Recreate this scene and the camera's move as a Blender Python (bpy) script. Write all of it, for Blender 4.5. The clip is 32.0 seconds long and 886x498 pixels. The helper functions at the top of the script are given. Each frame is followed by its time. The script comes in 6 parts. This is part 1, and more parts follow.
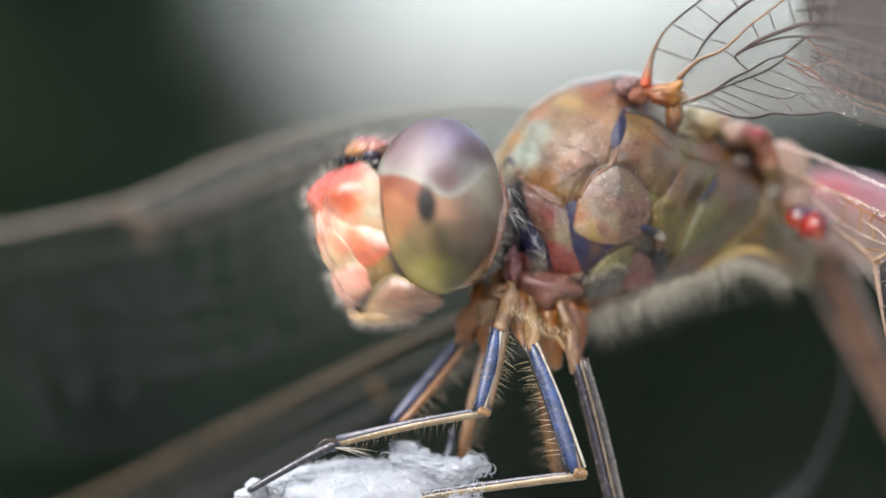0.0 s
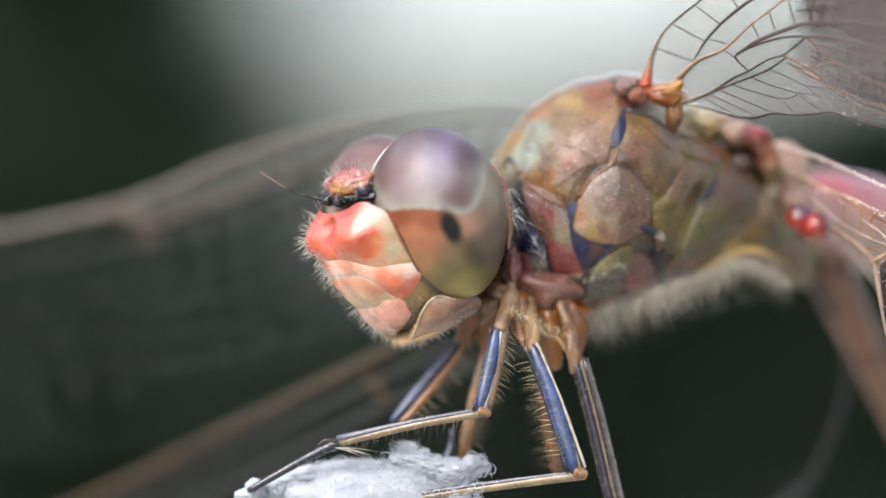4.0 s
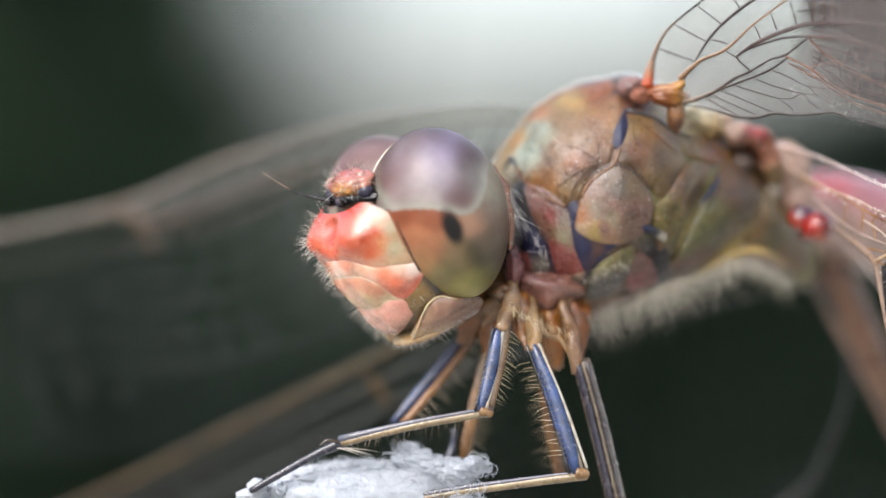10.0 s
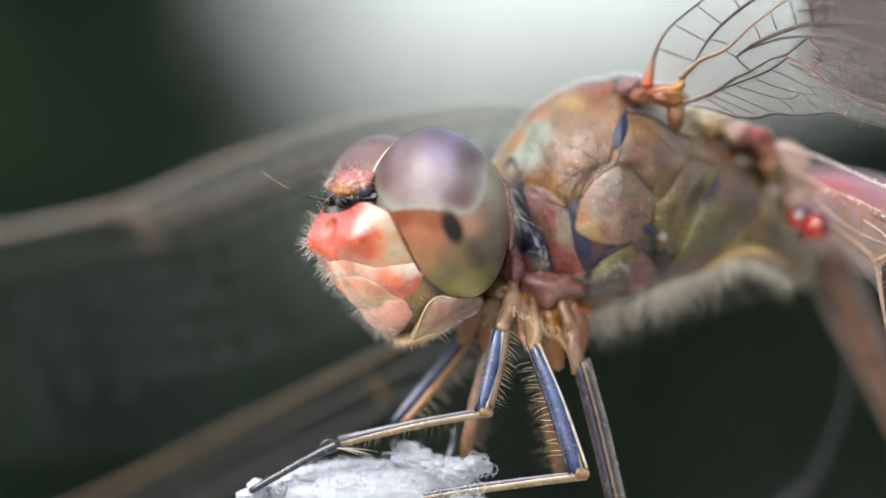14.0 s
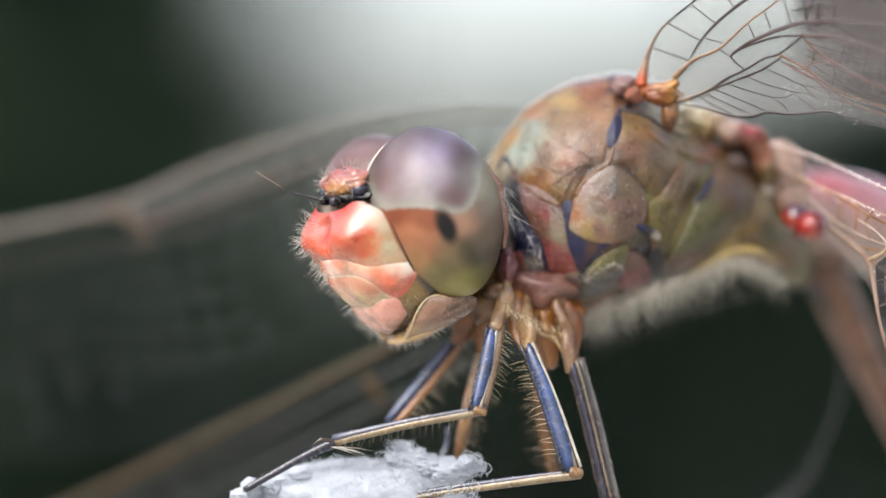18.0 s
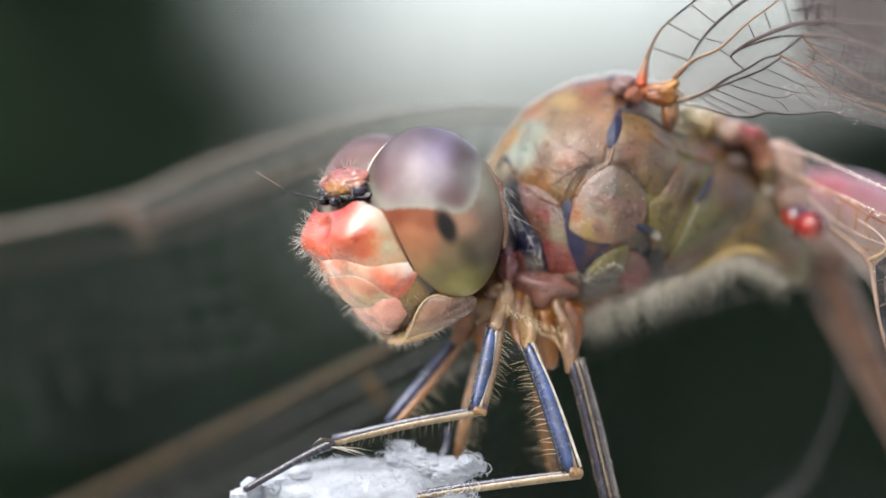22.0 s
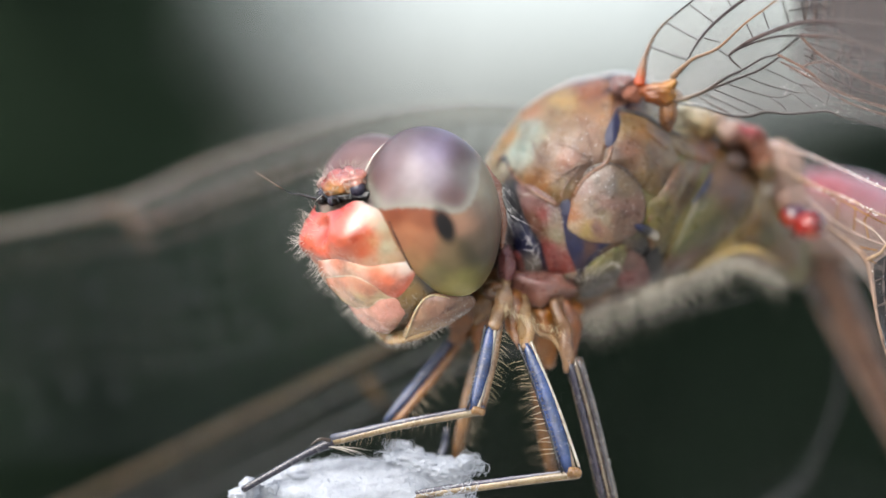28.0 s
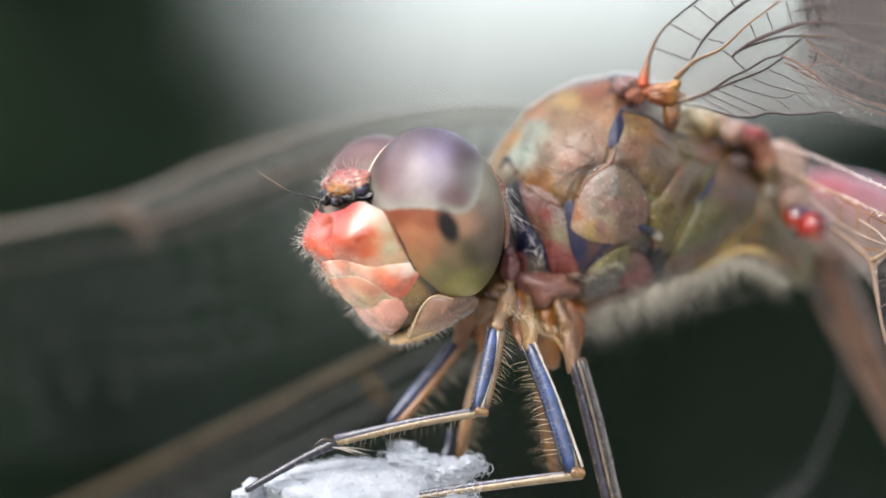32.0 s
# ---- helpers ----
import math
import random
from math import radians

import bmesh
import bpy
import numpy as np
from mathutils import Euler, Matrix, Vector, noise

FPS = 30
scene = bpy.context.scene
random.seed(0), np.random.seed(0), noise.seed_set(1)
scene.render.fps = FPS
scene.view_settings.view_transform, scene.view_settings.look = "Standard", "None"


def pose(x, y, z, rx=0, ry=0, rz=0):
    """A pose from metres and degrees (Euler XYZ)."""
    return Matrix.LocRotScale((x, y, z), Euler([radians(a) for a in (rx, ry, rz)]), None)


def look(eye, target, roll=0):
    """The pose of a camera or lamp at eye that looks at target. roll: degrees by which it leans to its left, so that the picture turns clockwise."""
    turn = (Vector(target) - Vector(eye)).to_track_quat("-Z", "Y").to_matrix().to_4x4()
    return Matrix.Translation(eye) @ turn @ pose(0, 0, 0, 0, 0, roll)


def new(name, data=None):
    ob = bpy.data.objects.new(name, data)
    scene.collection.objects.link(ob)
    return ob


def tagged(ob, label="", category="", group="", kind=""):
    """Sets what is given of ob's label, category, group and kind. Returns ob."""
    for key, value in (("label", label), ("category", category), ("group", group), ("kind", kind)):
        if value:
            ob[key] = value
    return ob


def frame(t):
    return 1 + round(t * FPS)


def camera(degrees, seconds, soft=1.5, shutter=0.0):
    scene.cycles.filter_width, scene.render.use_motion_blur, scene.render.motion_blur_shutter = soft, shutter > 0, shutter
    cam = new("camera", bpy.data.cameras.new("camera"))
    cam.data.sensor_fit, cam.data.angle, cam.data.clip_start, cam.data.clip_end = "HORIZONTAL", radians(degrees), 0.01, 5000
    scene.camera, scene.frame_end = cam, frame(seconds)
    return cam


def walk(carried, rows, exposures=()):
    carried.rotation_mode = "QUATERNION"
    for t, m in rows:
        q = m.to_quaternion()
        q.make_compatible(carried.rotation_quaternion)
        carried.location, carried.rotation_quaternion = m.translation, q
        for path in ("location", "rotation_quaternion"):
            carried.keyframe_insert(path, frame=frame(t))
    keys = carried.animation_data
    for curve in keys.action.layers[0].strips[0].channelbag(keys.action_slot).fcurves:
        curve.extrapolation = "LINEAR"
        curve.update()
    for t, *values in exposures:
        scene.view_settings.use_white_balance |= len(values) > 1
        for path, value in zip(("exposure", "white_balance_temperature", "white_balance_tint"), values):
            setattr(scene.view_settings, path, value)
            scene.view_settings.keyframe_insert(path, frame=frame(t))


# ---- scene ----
# A darter dragonfly on a lichen-covered twig, seen through a close-up lens.
# Lengths of the small things are in millimetres; MM turns them into metres.
MM = 0.001
EYE_HEIGHT = 0.6

cam = camera(12.0, 32.0, soft=1.7, shutter=0.5)
cam.data.dof.use_dof = True
cam.data.dof.focus_distance = 0.0998
cam.data.dof.aperture_fstop = 25
walk(cam, [(0, pose(0, -0.1, EYE_HEIGHT, 90, 0, 0)), (32, pose(0, -0.1, EYE_HEIGHT, 90, 0, 0))],
     exposures=[(0, 1.58), (32, 1.58)])

# ---- world and sun ----
world = bpy.data.worlds.new("sky")
scene.world = world
world.use_nodes = True
wn, wl = world.node_tree.nodes, world.node_tree.links
sky = wn.new("ShaderNodeTexSky")
sky.sky_type = 'NISHITA'
sky.sun_disc = False
sky.sun_elevation = radians(44)
sky.sun_rotation = radians(211)
sky.air_density, sky.dust_density, sky.ozone_density = 1.0, 4.0, 1.6
grey = wn.new("ShaderNodeHueSaturation")
grey.inputs["Saturation"].default_value = 0.55
wl.new(sky.outputs[0], grey.inputs["Color"])
wl.new(grey.outputs[0], wn["Background"].inputs["Color"])
wn["Background"].inputs["Strength"].default_value = 0.15
sun_data = bpy.data.lights.new("sun", 'SUN')
sun_data.energy, sun_data.angle, sun_data.color = 0.33, radians(45), (0.96, 0.98, 1.0)
sun = new("sun", sun_data)
sun.matrix_world = look((-0.45, -0.73, 1.22), (0, 0, 0.4))


# ---- materials ----
def mat_new(name):
    m = bpy.data.materials.new(name)
    m.use_nodes = True
    nt = m.node_tree
    return m, nt.nodes, nt.links, nt.nodes["Principled BSDF"]


def noise_tex(nodes, links, coord, scale, detail=4.0, rough=0.6):
    n = nodes.new("ShaderNodeTexNoise")
    n.inputs["Scale"].default_value, n.inputs["Detail"].default_value, n.inputs["Roughness"].default_value = scale, detail, rough
    links.new(coord, n.inputs["Vector"])
    return n


def ramp(nodes, links, fac, stops):
    r = nodes.new("ShaderNodeValToRGB")
    while len(r.color_ramp.elements) < len(stops):
        r.color_ramp.elements.new(0.5)
    for e, (p, c) in zip(r.color_ramp.elements, stops):
        e.position, e.color = p, (*c, 1)
    links.new(fac, r.inputs["Fac"])
    return r


def mixed(nodes, links, fac, a, b, mode='MIX'):
    x = nodes.new("ShaderNodeMix")
    x.data_type, x.blend_type = 'RGBA', mode
    if isinstance(fac, float):
        x.inputs[0].default_value = fac
    else:
        links.new(fac, x.inputs[0])
    for sock, v in ((x.inputs[6], a), (x.inputs[7], b)):
        if isinstance(v, tuple):
            sock.default_value = (*v, 1)
        else:
            links.new(v, sock)
    return x.outputs[2]


def eye_material():
    """Compound eye: brown-violet cap, a sharp border, rufous band, olive underside, dark spot, fine facets."""
    m, n, l, b = mat_new("compound_eye")
    co = n.new("ShaderNodeTexCoord").outputs["Object"]
    at = n.new("ShaderNodeAttribute")
    at.attribute_name = "pigment"
    pat = noise_tex(n, l, co, 1100, 3.0)
    patr = ramp(n, l, pat.outputs["Fac"], [(0.35, (0.78, 0.76, 0.74)), (0.6, (1, 1, 1)), (0.75, (1.1, 1.1, 1.08))])
    col = mixed(n, l, 1.0, at.outputs["Color"], patr.outputs["Color"], 'MULTIPLY')
    # the dark spot
    d = n.new("ShaderNodeVectorMath")
    d.operation = 'SUBTRACT'
    l.new(co, d.inputs[0])
    d.inputs[1].default_value = tuple(v * MM for v in EYE_SPOT)
    sc = n.new("ShaderNodeVectorMath")
    sc.operation = 'MULTIPLY'
    l.new(d.outputs[0], sc.inputs[0])
    sc.inputs[1].default_value = (1000, 1000, 500)
    ln = n.new("ShaderNodeVectorMath")
    ln.operation = 'LENGTH'
    l.new(sc.outputs[0], ln.inputs[0])
    sp = ramp(n, l, ln.outputs["Value"], [(0.15, (1, 1, 1)), (0.29, (0, 0, 0))])
    col = mixed(n, l, sp.outputs["Color"], col, (0.003, 0.002, 0.002))
    l.new(col, b.inputs["Base Color"])
    v = n.new("ShaderNodeTexVoronoi")
    v.inputs["Scale"].default_value = 26000
    l.new(co, v.inputs["Vector"])
    bp = n.new("ShaderNodeBump")
    bp.inputs["Strength"].default_value, bp.inputs["Distance"].default_value = 0.18, 0.000012
    bp.invert = True
    l.new(v.outputs["Distance"], bp.inputs["Height"])
    l.new(bp.outputs[0], b.inputs["Normal"])
    b.inputs["Roughness"].default_value = 0.4
    b.inputs["Coat Weight"].default_value = 0.08
    b.inputs["Specular IOR Level"].default_value = 0.35
    b.inputs["Coat Roughness"].default_value = 0.3
    b.inputs["Subsurface Weight"].default_value = 0.05
    b.inputs["Subsurface Scale"].default_value = 0.0001
    return m


def wing_material(name, tint, clear, rough=0.25, veil=False):
    """Clear, faintly tinted and wrinkled wing membrane."""
    m, n, l, b = mat_new(name)
    out = n["Material Output"]
    co = n.new("ShaderNodeTexCoord").outputs["Object"]
    w = noise_tex(n, l, co, 1600, 4.0)
    bp = n.new("ShaderNodeBump")
    bp.inputs["Strength"].default_value, bp.inputs["Distance"].default_value = 0.5, 0.00012
    l.new(w.outputs["Fac"], bp.inputs["Height"])
    l.new(bp.outputs[0], b.inputs["Normal"])
    b.inputs["Base Color"].default_value = (*tint, 1)
    b.inputs["Roughness"].default_value = rough
    tr = n.new("ShaderNodeBsdfTransparent")
    tr.inputs["Color"].default_value = (0.97, 0.97, 0.96, 1)
    mx = n.new("ShaderNodeMixShader")
    big = noise_tex(n, l, co, 500, 3.0)
    rr = ramp(n, l, big.outputs["Fac"], [(0.3, (clear * 1.25,) * 3), (0.7, (clear * 0.75,) * 3)])
    if veil:
        at = n.new("ShaderNodeAttribute")
        at.attribute_name = "pigment"
        l.new(mixed(n, l, 1.0, rr.outputs["Color"], at.outputs["Color"], 'MULTIPLY'), mx.inputs[0])
    else:
        l.new(rr.outputs["Color"], mx.inputs[0])
    l.new(tr.outputs[0], mx.inputs[1])
    l.new(b.outputs[0], mx.inputs[2])
    l.new(mx.outputs[0], out.inputs["Surface"])
    return m


def plain(name, low, high, scale, rough=0.7, bump=0.4, dist=0.0001, gloss=0.5):
    m, n, l, b = mat_new(name)
    co = n.new("ShaderNodeTexCoord").outputs["Object"]
    a = noise_tex(n, l, co, scale, 6.0)
    r = ramp(n, l, a.outputs["Fac"], [(0.3, low), (0.7, high)])
    l.new(r.outputs["Color"], b.inputs["Base Color"])
    c = noise_tex(n, l, co, scale * 6, 4.0)
    bp = n.new("ShaderNodeBump")
    bp.inputs["Strength"].default_value, bp.inputs["Distance"].default_value = bump, dist
    l.new(c.outputs["Fac"], bp.inputs["Height"])
    l.new(bp.outputs[0], b.inputs["Normal"])
    b.inputs["Roughness"].default_value = rough
    b.inputs["Specular IOR Level"].default_value = gloss
    return m


EYE_SPOT = (2.69, -0.76, 0.08)


def cuticle(name, depth=0.62, rough=0.36, bump=0.3, specks=0.3, glints=0.15, skin=0.12, scale=1500.0, coat=0.0, patchy=0.25):
    """Insect cuticle over the pigment stored on the mesh: mottling at two scales, dark pores, pale dust, pitted wax."""
    m, n, l, b = mat_new(name)
    co = n.new("ShaderNodeTexCoord").outputs["Object"]
    at = n.new("ShaderNodeAttribute")
    at.attribute_name = "pigment"
    big = noise_tex(n, l, co, scale, 5.0)
    r = ramp(n, l, big.outputs["Fac"], [(0.3, (0.50, 0.44, 0.42)), (0.47, (0.92, 0.9, 0.88)), (0.58, (1.0, 1.0, 1.0)), (0.74, (1.35, 1.32, 1.28))])
    col = mixed(n, l, 1.0, at.outputs["Color"], r.outputs["Color"], 'MULTIPLY')
    col = mixed(n, l, 1.0, col, (depth,) * 3, 'MULTIPLY')
    hue = noise_tex(n, l, co, scale * 2.3, 3.0)
    hr = ramp(n, l, hue.outputs["Fac"], [(0.46, (0, 0, 0)), (0.68, (min(1.0, 0.3 + patchy * 0.8),) * 3)])
    warm = mixed(n, l, 1.0, col, (1.06, 0.92, 0.78), 'MULTIPLY')
    col = mixed(n, l, hr.outputs["Color"], col, warm)
    patch = noise_tex(n, l, co, scale * 0.55, 4.0)
    pr = ramp(n, l, patch.outputs["Fac"], [(0.38, (0, 0, 0)), (0.50, (patchy * 0.5,) * 3), (0.56, (0, 0, 0)), (0.72, (patchy,) * 3)])
    olive = mixed(n, l, 1.0, col, (0.74, 0.80, 0.50), 'MULTIPLY')
    col = mixed(n, l, pr.outputs["Color"], col, olive)
    fine = noise_tex(n, l, co, scale * 6, 3.0)
    f = ramp(n, l, fine.outputs["Fac"], [(0.54, (0, 0, 0)), (0.66, (specks,) * 3)])
    dark = mixed(n, l, 1.0, col, (0.3, 0.22, 0.18), 'MULTIPLY')
    col = mixed(n, l, f.outputs["Color"], col, dark)
    dust = noise_tex(n, l, co, scale * 9, 2.0)
    dr = ramp(n, l, dust.outputs["Fac"], [(0.63, (0, 0, 0)), (0.69, (glints,) * 3)])
    col = mixed(n, l, dr.outputs["Color"], col, (0.8, 0.76, 0.7))
    l.new(col, b.inputs["Base Color"])
    pits = noise_tex(n, l, co, scale * 7, 3.0)
    bp = n.new("ShaderNodeBump")
    bp.inputs["Strength"].default_value, bp.inputs["Distance"].default_value = bump, 0.00005
    l.new(pits.outputs["Fac"], bp.inputs["Height"])
    soft = n.new("ShaderNodeBump")
    soft.inputs["Strength"].default_value, soft.inputs["Distance"].default_value = bump, 0.0002
    l.new(big.outputs["Fac"], soft.inputs["Height"])
    l.new(bp.outputs[0], soft.inputs["Normal"])
    l.new(soft.outputs[0], b.inputs["Normal"])
    rr = ramp(n, l, hue.outputs["Fac"], [(0.3, (rough * 0.7,) * 3), (0.7, (min(1, rough * 1.4),) * 3)])
    l.new(rr.outputs["Color"], b.inputs["Roughness"])
    b.inputs["Coat Weight"].default_value, b.inputs["Coat Roughness"].default_value = coat, 0.17
    if skin:
        b.inputs["Subsurface Weight"].default_value = skin
        b.inputs["Subsurface Radius"].default_value = (1.0, 0.5, 0.35)
        b.inputs["Subsurface Scale"].default_value = 0.00014
    return m


def tone(r, g, b, k=1.0):
    """Pigment from 8-bit values."""
    lin = [c / 12.92 if c <= 0.04045 else ((c + 0.055) / 1.055) ** 2.4 for c in (r / 255, g / 255, b / 255)]
    mean = sum(lin) / 3
    return tuple(k * (0.85 * c + 0.15 * mean) for c in lin)


def vivid(r, g, b, k=1.0):
    """A saturated pigment from 8-bit values."""
    lin = [(c / 255) ** 2.25 for c in (r, g, b)]
    mean = sum(lin) / 3
    return tuple(max(0.004, k * (1.02 * c - 0.02 * mean)) for c in lin)


TAN, BROWN, RUST, AMBER = vivid(176, 144, 108), vivid(152, 120, 90), vivid(160, 108, 68), vivid(162, 118, 66)
SAND, MAUVE, ROSE = vivid(190, 168, 128), vivid(158, 116, 98), vivid(176, 88, 84)
SLATE, OLIVE, GREY, CREAM = vivid(28, 34, 80), vivid(140, 132, 74), tone(128, 120, 108), tone(222, 198, 150)
DARK, IVORY, PINK = tone(30, 27, 30), tone(222, 214, 196), tone(200, 150, 150)
LEGBLUE, BUFF, SKIN = tone(46, 84, 156), tone(166, 144, 104), tone(200, 170, 146)

M_EYE = eye_material()
M_CUT = cuticle("thorax_cuticle", 0.33, 0.32, 0.4, 0.3, 0.2, 0.3, 1900.0, 0.2, 0.45)
M_FACE = cuticle("face_cuticle", 0.54, 0.3, 0.2, 0.06, 0.12, 0.25, 1300.0, 0.75)
# Brighter copy of the face cuticle, making up for low light underneath
M_LOWFACE = cuticle("lower_face_cuticle", 0.74, 0.24, 0.24, 0.06, 0.06, 0.3, 1300.0, 0.5, 0.15)
M_LEG = cuticle("leg_cuticle", 0.46, 0.22, 0.22, 0.25, 0.06, 0.15, 1900.0, 0.4)
M_DARKCUT = cuticle("dark_cuticle", 0.42, 0.5, 0.3, 0.3, 0.05, 0.0, 1800.0, 0.0)
M_COXA = cuticle("coxa_cuticle", 0.35, 0.36, 0.25, 0.2, 0.12, 0.12, 2200.0, 0.15, 0.3)
M_VEIN = cuticle("wing_vein", 0.6, 0.6, 0.2, 0.2, 0.05, 0.0, 1500.0)
M_SHINE = cuticle("glossy_cuticle", 0.62, 0.18, 0.2, 0.15, 0.1, 0.15, 1500.0)
M_BACK = cuticle("back_cuticle", 0.52, 0.5, 0.4, 0.3, 0.1, 0.2, 1700.0, 0.0, 0.4)
M_BEAD = cuticle("bead_cuticle", 0.36, 0.3, 0.1, 0.1, 0.05, 0.1, 1500.0, 0.4)
M_HAIR = plain("pale_hair", (0.26, 0.235, 0.20), (0.48, 0.45, 0.40), 3000, 0.5, 0.0)
M_WHITEHAIR = plain("white_hair", (0.62, 0.60, 0.57), (0.8, 0.78, 0.75), 3000, 0.5, 0.0)
M_RUSTHAIR = plain("rusty_hair", (0.20, 0.12, 0.09), (0.36, 0.24, 0.18), 3000, 0.5, 0.0)
M_GOLD = plain("golden_hair", (0.38, 0.30, 0.17), (0.54, 0.45, 0.29), 3000, 0.5, 0.0)
M_FUZZ = plain("dull_fuzz", (0.20, 0.185, 0.145), (0.35, 0.32, 0.26), 3000, 0.6, 0.0)
M_DULLSPINE = plain("brown_spine", (0.16, 0.125, 0.08), (0.3, 0.24, 0.15), 3000, 0.5, 0.0)
M_SPINE = plain("dark_spine", (0.02, 0.018, 0.02), (0.06, 0.05, 0.045), 3000, 0.4, 0.0)
M_WING = wing_material("wing_membrane", (0.42, 0.395, 0.40), 0.10)
M_HINDWING = wing_material("hindwing_membrane", (0.5, 0.42, 0.4), 0.05)
M_DUSKSHEET = wing_material("dusk_sheet", (0.045, 0.035, 0.036), 1.0, 0.4, True)
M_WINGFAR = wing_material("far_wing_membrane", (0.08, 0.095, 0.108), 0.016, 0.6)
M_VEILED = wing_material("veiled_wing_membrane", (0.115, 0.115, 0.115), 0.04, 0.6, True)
M_FOLD = wing_material("fold_membrane", (0.30, 0.215, 0.165), 0.34, 0.5, True)
M_DUSK = wing_material("dusky_membrane", (0.022, 0.022, 0.024), 0.72, 0.3)
M_STRIP = wing_material("wing_edge_membrane", (0.26, 0.25, 0.24), 0.16, 0.5, True)
M_FLUFF = plain("white_fluff", (0.28, 0.305, 0.34), (0.39, 0.415, 0.45), 1400, 0.95, 0.4, 0.0002, 0.1)
M_GRAIN = plain("pale_grain", (0.7, 0.66, 0.62), (0.85, 0.82, 0.8), 3000, 0.25, 0.0)
M_DULLGLINT = plain("dull_glint", (0.024, 0.027, 0.029), (0.034, 0.037, 0.04), 3000, 0.6, 0.0, gloss=0.2)
M_BARK = plain("twig_bark", (0.10, 0.08, 0.06), (0.26, 0.21, 0.16), 500, 0.85, 0.8, 0.0003)
# Ground made pale as an added reflector that brightens the undersides
M_GROUND = plain("bounce_soil", (0.26, 0.249, 0.229), (0.40, 0.384, 0.352), 6, 0.95, 0.6, 0.02, 0.1)
# Near-black greens: the foliage's deep shade is put into the leaf colours
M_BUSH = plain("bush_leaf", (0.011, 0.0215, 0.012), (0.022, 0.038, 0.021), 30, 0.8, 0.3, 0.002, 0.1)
M_LEAF = plain("shade_painted_leaf", (0.0022, 0.0058, 0.0028), (0.0046, 0.0108, 0.0056), 30, 0.8, 0.3, 0.002, 0.1)


# ---- mesh makers (millimetres in, x right, y away, z up) ----
def smooth_path(pts, per=6, closed=False):
    pts = [Vector(p) for p in pts]
    n = len(pts)
    out = []
    spans = n if closed else n - 1
    for i in range(spans):
        p1, p2 = pts[i], pts[(i + 1) % n]
        p0 = pts[i - 1] if (closed or i > 0) else p1 * 2 - p2
        p3 = pts[(i + 2) % n] if (closed or i + 2 < n) else p2 * 2 - p1
        for k in range(per):
            t = k / per
            out.append(0.5 * ((2 * p1) + (p2 - p0) * t + (2 * p0 - 5 * p1 + 4 * p2 - p3) * t * t + (3 * p1 - p0 - 3 * p2 + p3) * t ** 3))
    if not closed:
        out.append(pts[-1].copy())
    return out


def radii_along(rads, n):
    xs = np.linspace(0, 1, len(rads))
    return np.interp(np.linspace(0, 1, n), xs, rads)


class Geo:
    """Vertices and faces of one mesh."""

    def __init__(self):
        self.v, self.f = [], []

    def add(self, v, f):
        o = len(self.v)
        self.v.extend(v)
        self.f.extend([tuple(i + o for i in q) for q in f])
        return self


def tube(geo, pts, rads, seg=10, per=6, flat=1.0, rough=0.0, across=None, seed=0):
    """A round-ended tube along a smooth path; flat squeezes it along 'across'."""
    path = smooth_path(pts, per) if len(pts) > 2 or per > 1 else [Vector(p) for p in pts]
    n = len(path)
    rr = radii_along(rads, n)
    v, f = [], []
    up = Vector(across) if across else Vector((0.13, 1, 0.21))
    for i, p in enumerate(path):
        d = (path[min(i + 1, n - 1)] - path[max(i - 1, 0)]).normalized()
        a = (up - d * up.dot(d)).normalized()
        b = d.cross(a)
        for k in range(seg):
            th = 2 * math.pi * k / seg
            r = rr[i]
            if rough:
                r *= 1 + rough * noise.noise(Vector((p.x * 3 + seed, p.z * 3 + math.cos(th), p.y * 3 + math.sin(th))))
            v.append(p + a * (math.cos(th) * r * flat) + b * (math.sin(th) * r))
    for i in range(n - 1):
        for k in range(seg):
            k2 = (k + 1) % seg
            f.append((i * seg + k, i * seg + k2, (i + 1) * seg + k2, (i + 1) * seg + k))
    for i, sgn in ((0, -1), (n - 1, 1)):
        d = (path[min(i + 1, n - 1)] - path[max(i - 1, 0)]).normalized()
        c = len(v)
        v.append(path[i] + d * (sgn * rr[i] * 0.5))
        for k in range(seg):
            k2 = (k + 1) % seg
            f.append((i * seg + k2, i * seg + k, c) if sgn < 0 else (i * seg + k, i * seg + k2, c))
    return geo.add(v, f)


def blob(geo, c, r, m=None, shape=None, nu=28, nv=18, lump=0.0, seed=0):
    """An ellipsoid, turned by m and reshaped by shape(unit vector, vector)."""
    c = Vector(c)
    v, f = [], []
    for j in range(nv + 1):
        ph = math.pi * j / nv
        for i in range(nu):
            th = 2 * math.pi * i / nu
            u = Vector((math.sin(ph) * math.cos(th), math.sin(ph) * math.sin(th), math.cos(ph)))
            p = Vector((u.x * r[0], u.y * r[1], u.z * r[2]))
            if lump:
                p *= 1 + lump * noise.noise(u * 1.7 + Vector((seed, 2 * seed, 0)))
            if shape:
                p = shape(u, p)
            if m:
                p = m @ p
            v.append(c + p)
    for j in range(nv):
        for i in range(nu):
            i2 = (i + 1) % nu
            f.append((j * nu + i, (j + 1) * nu + i, (j + 1) * nu + i2, j * nu + i2))
    return geo.add(v, f)


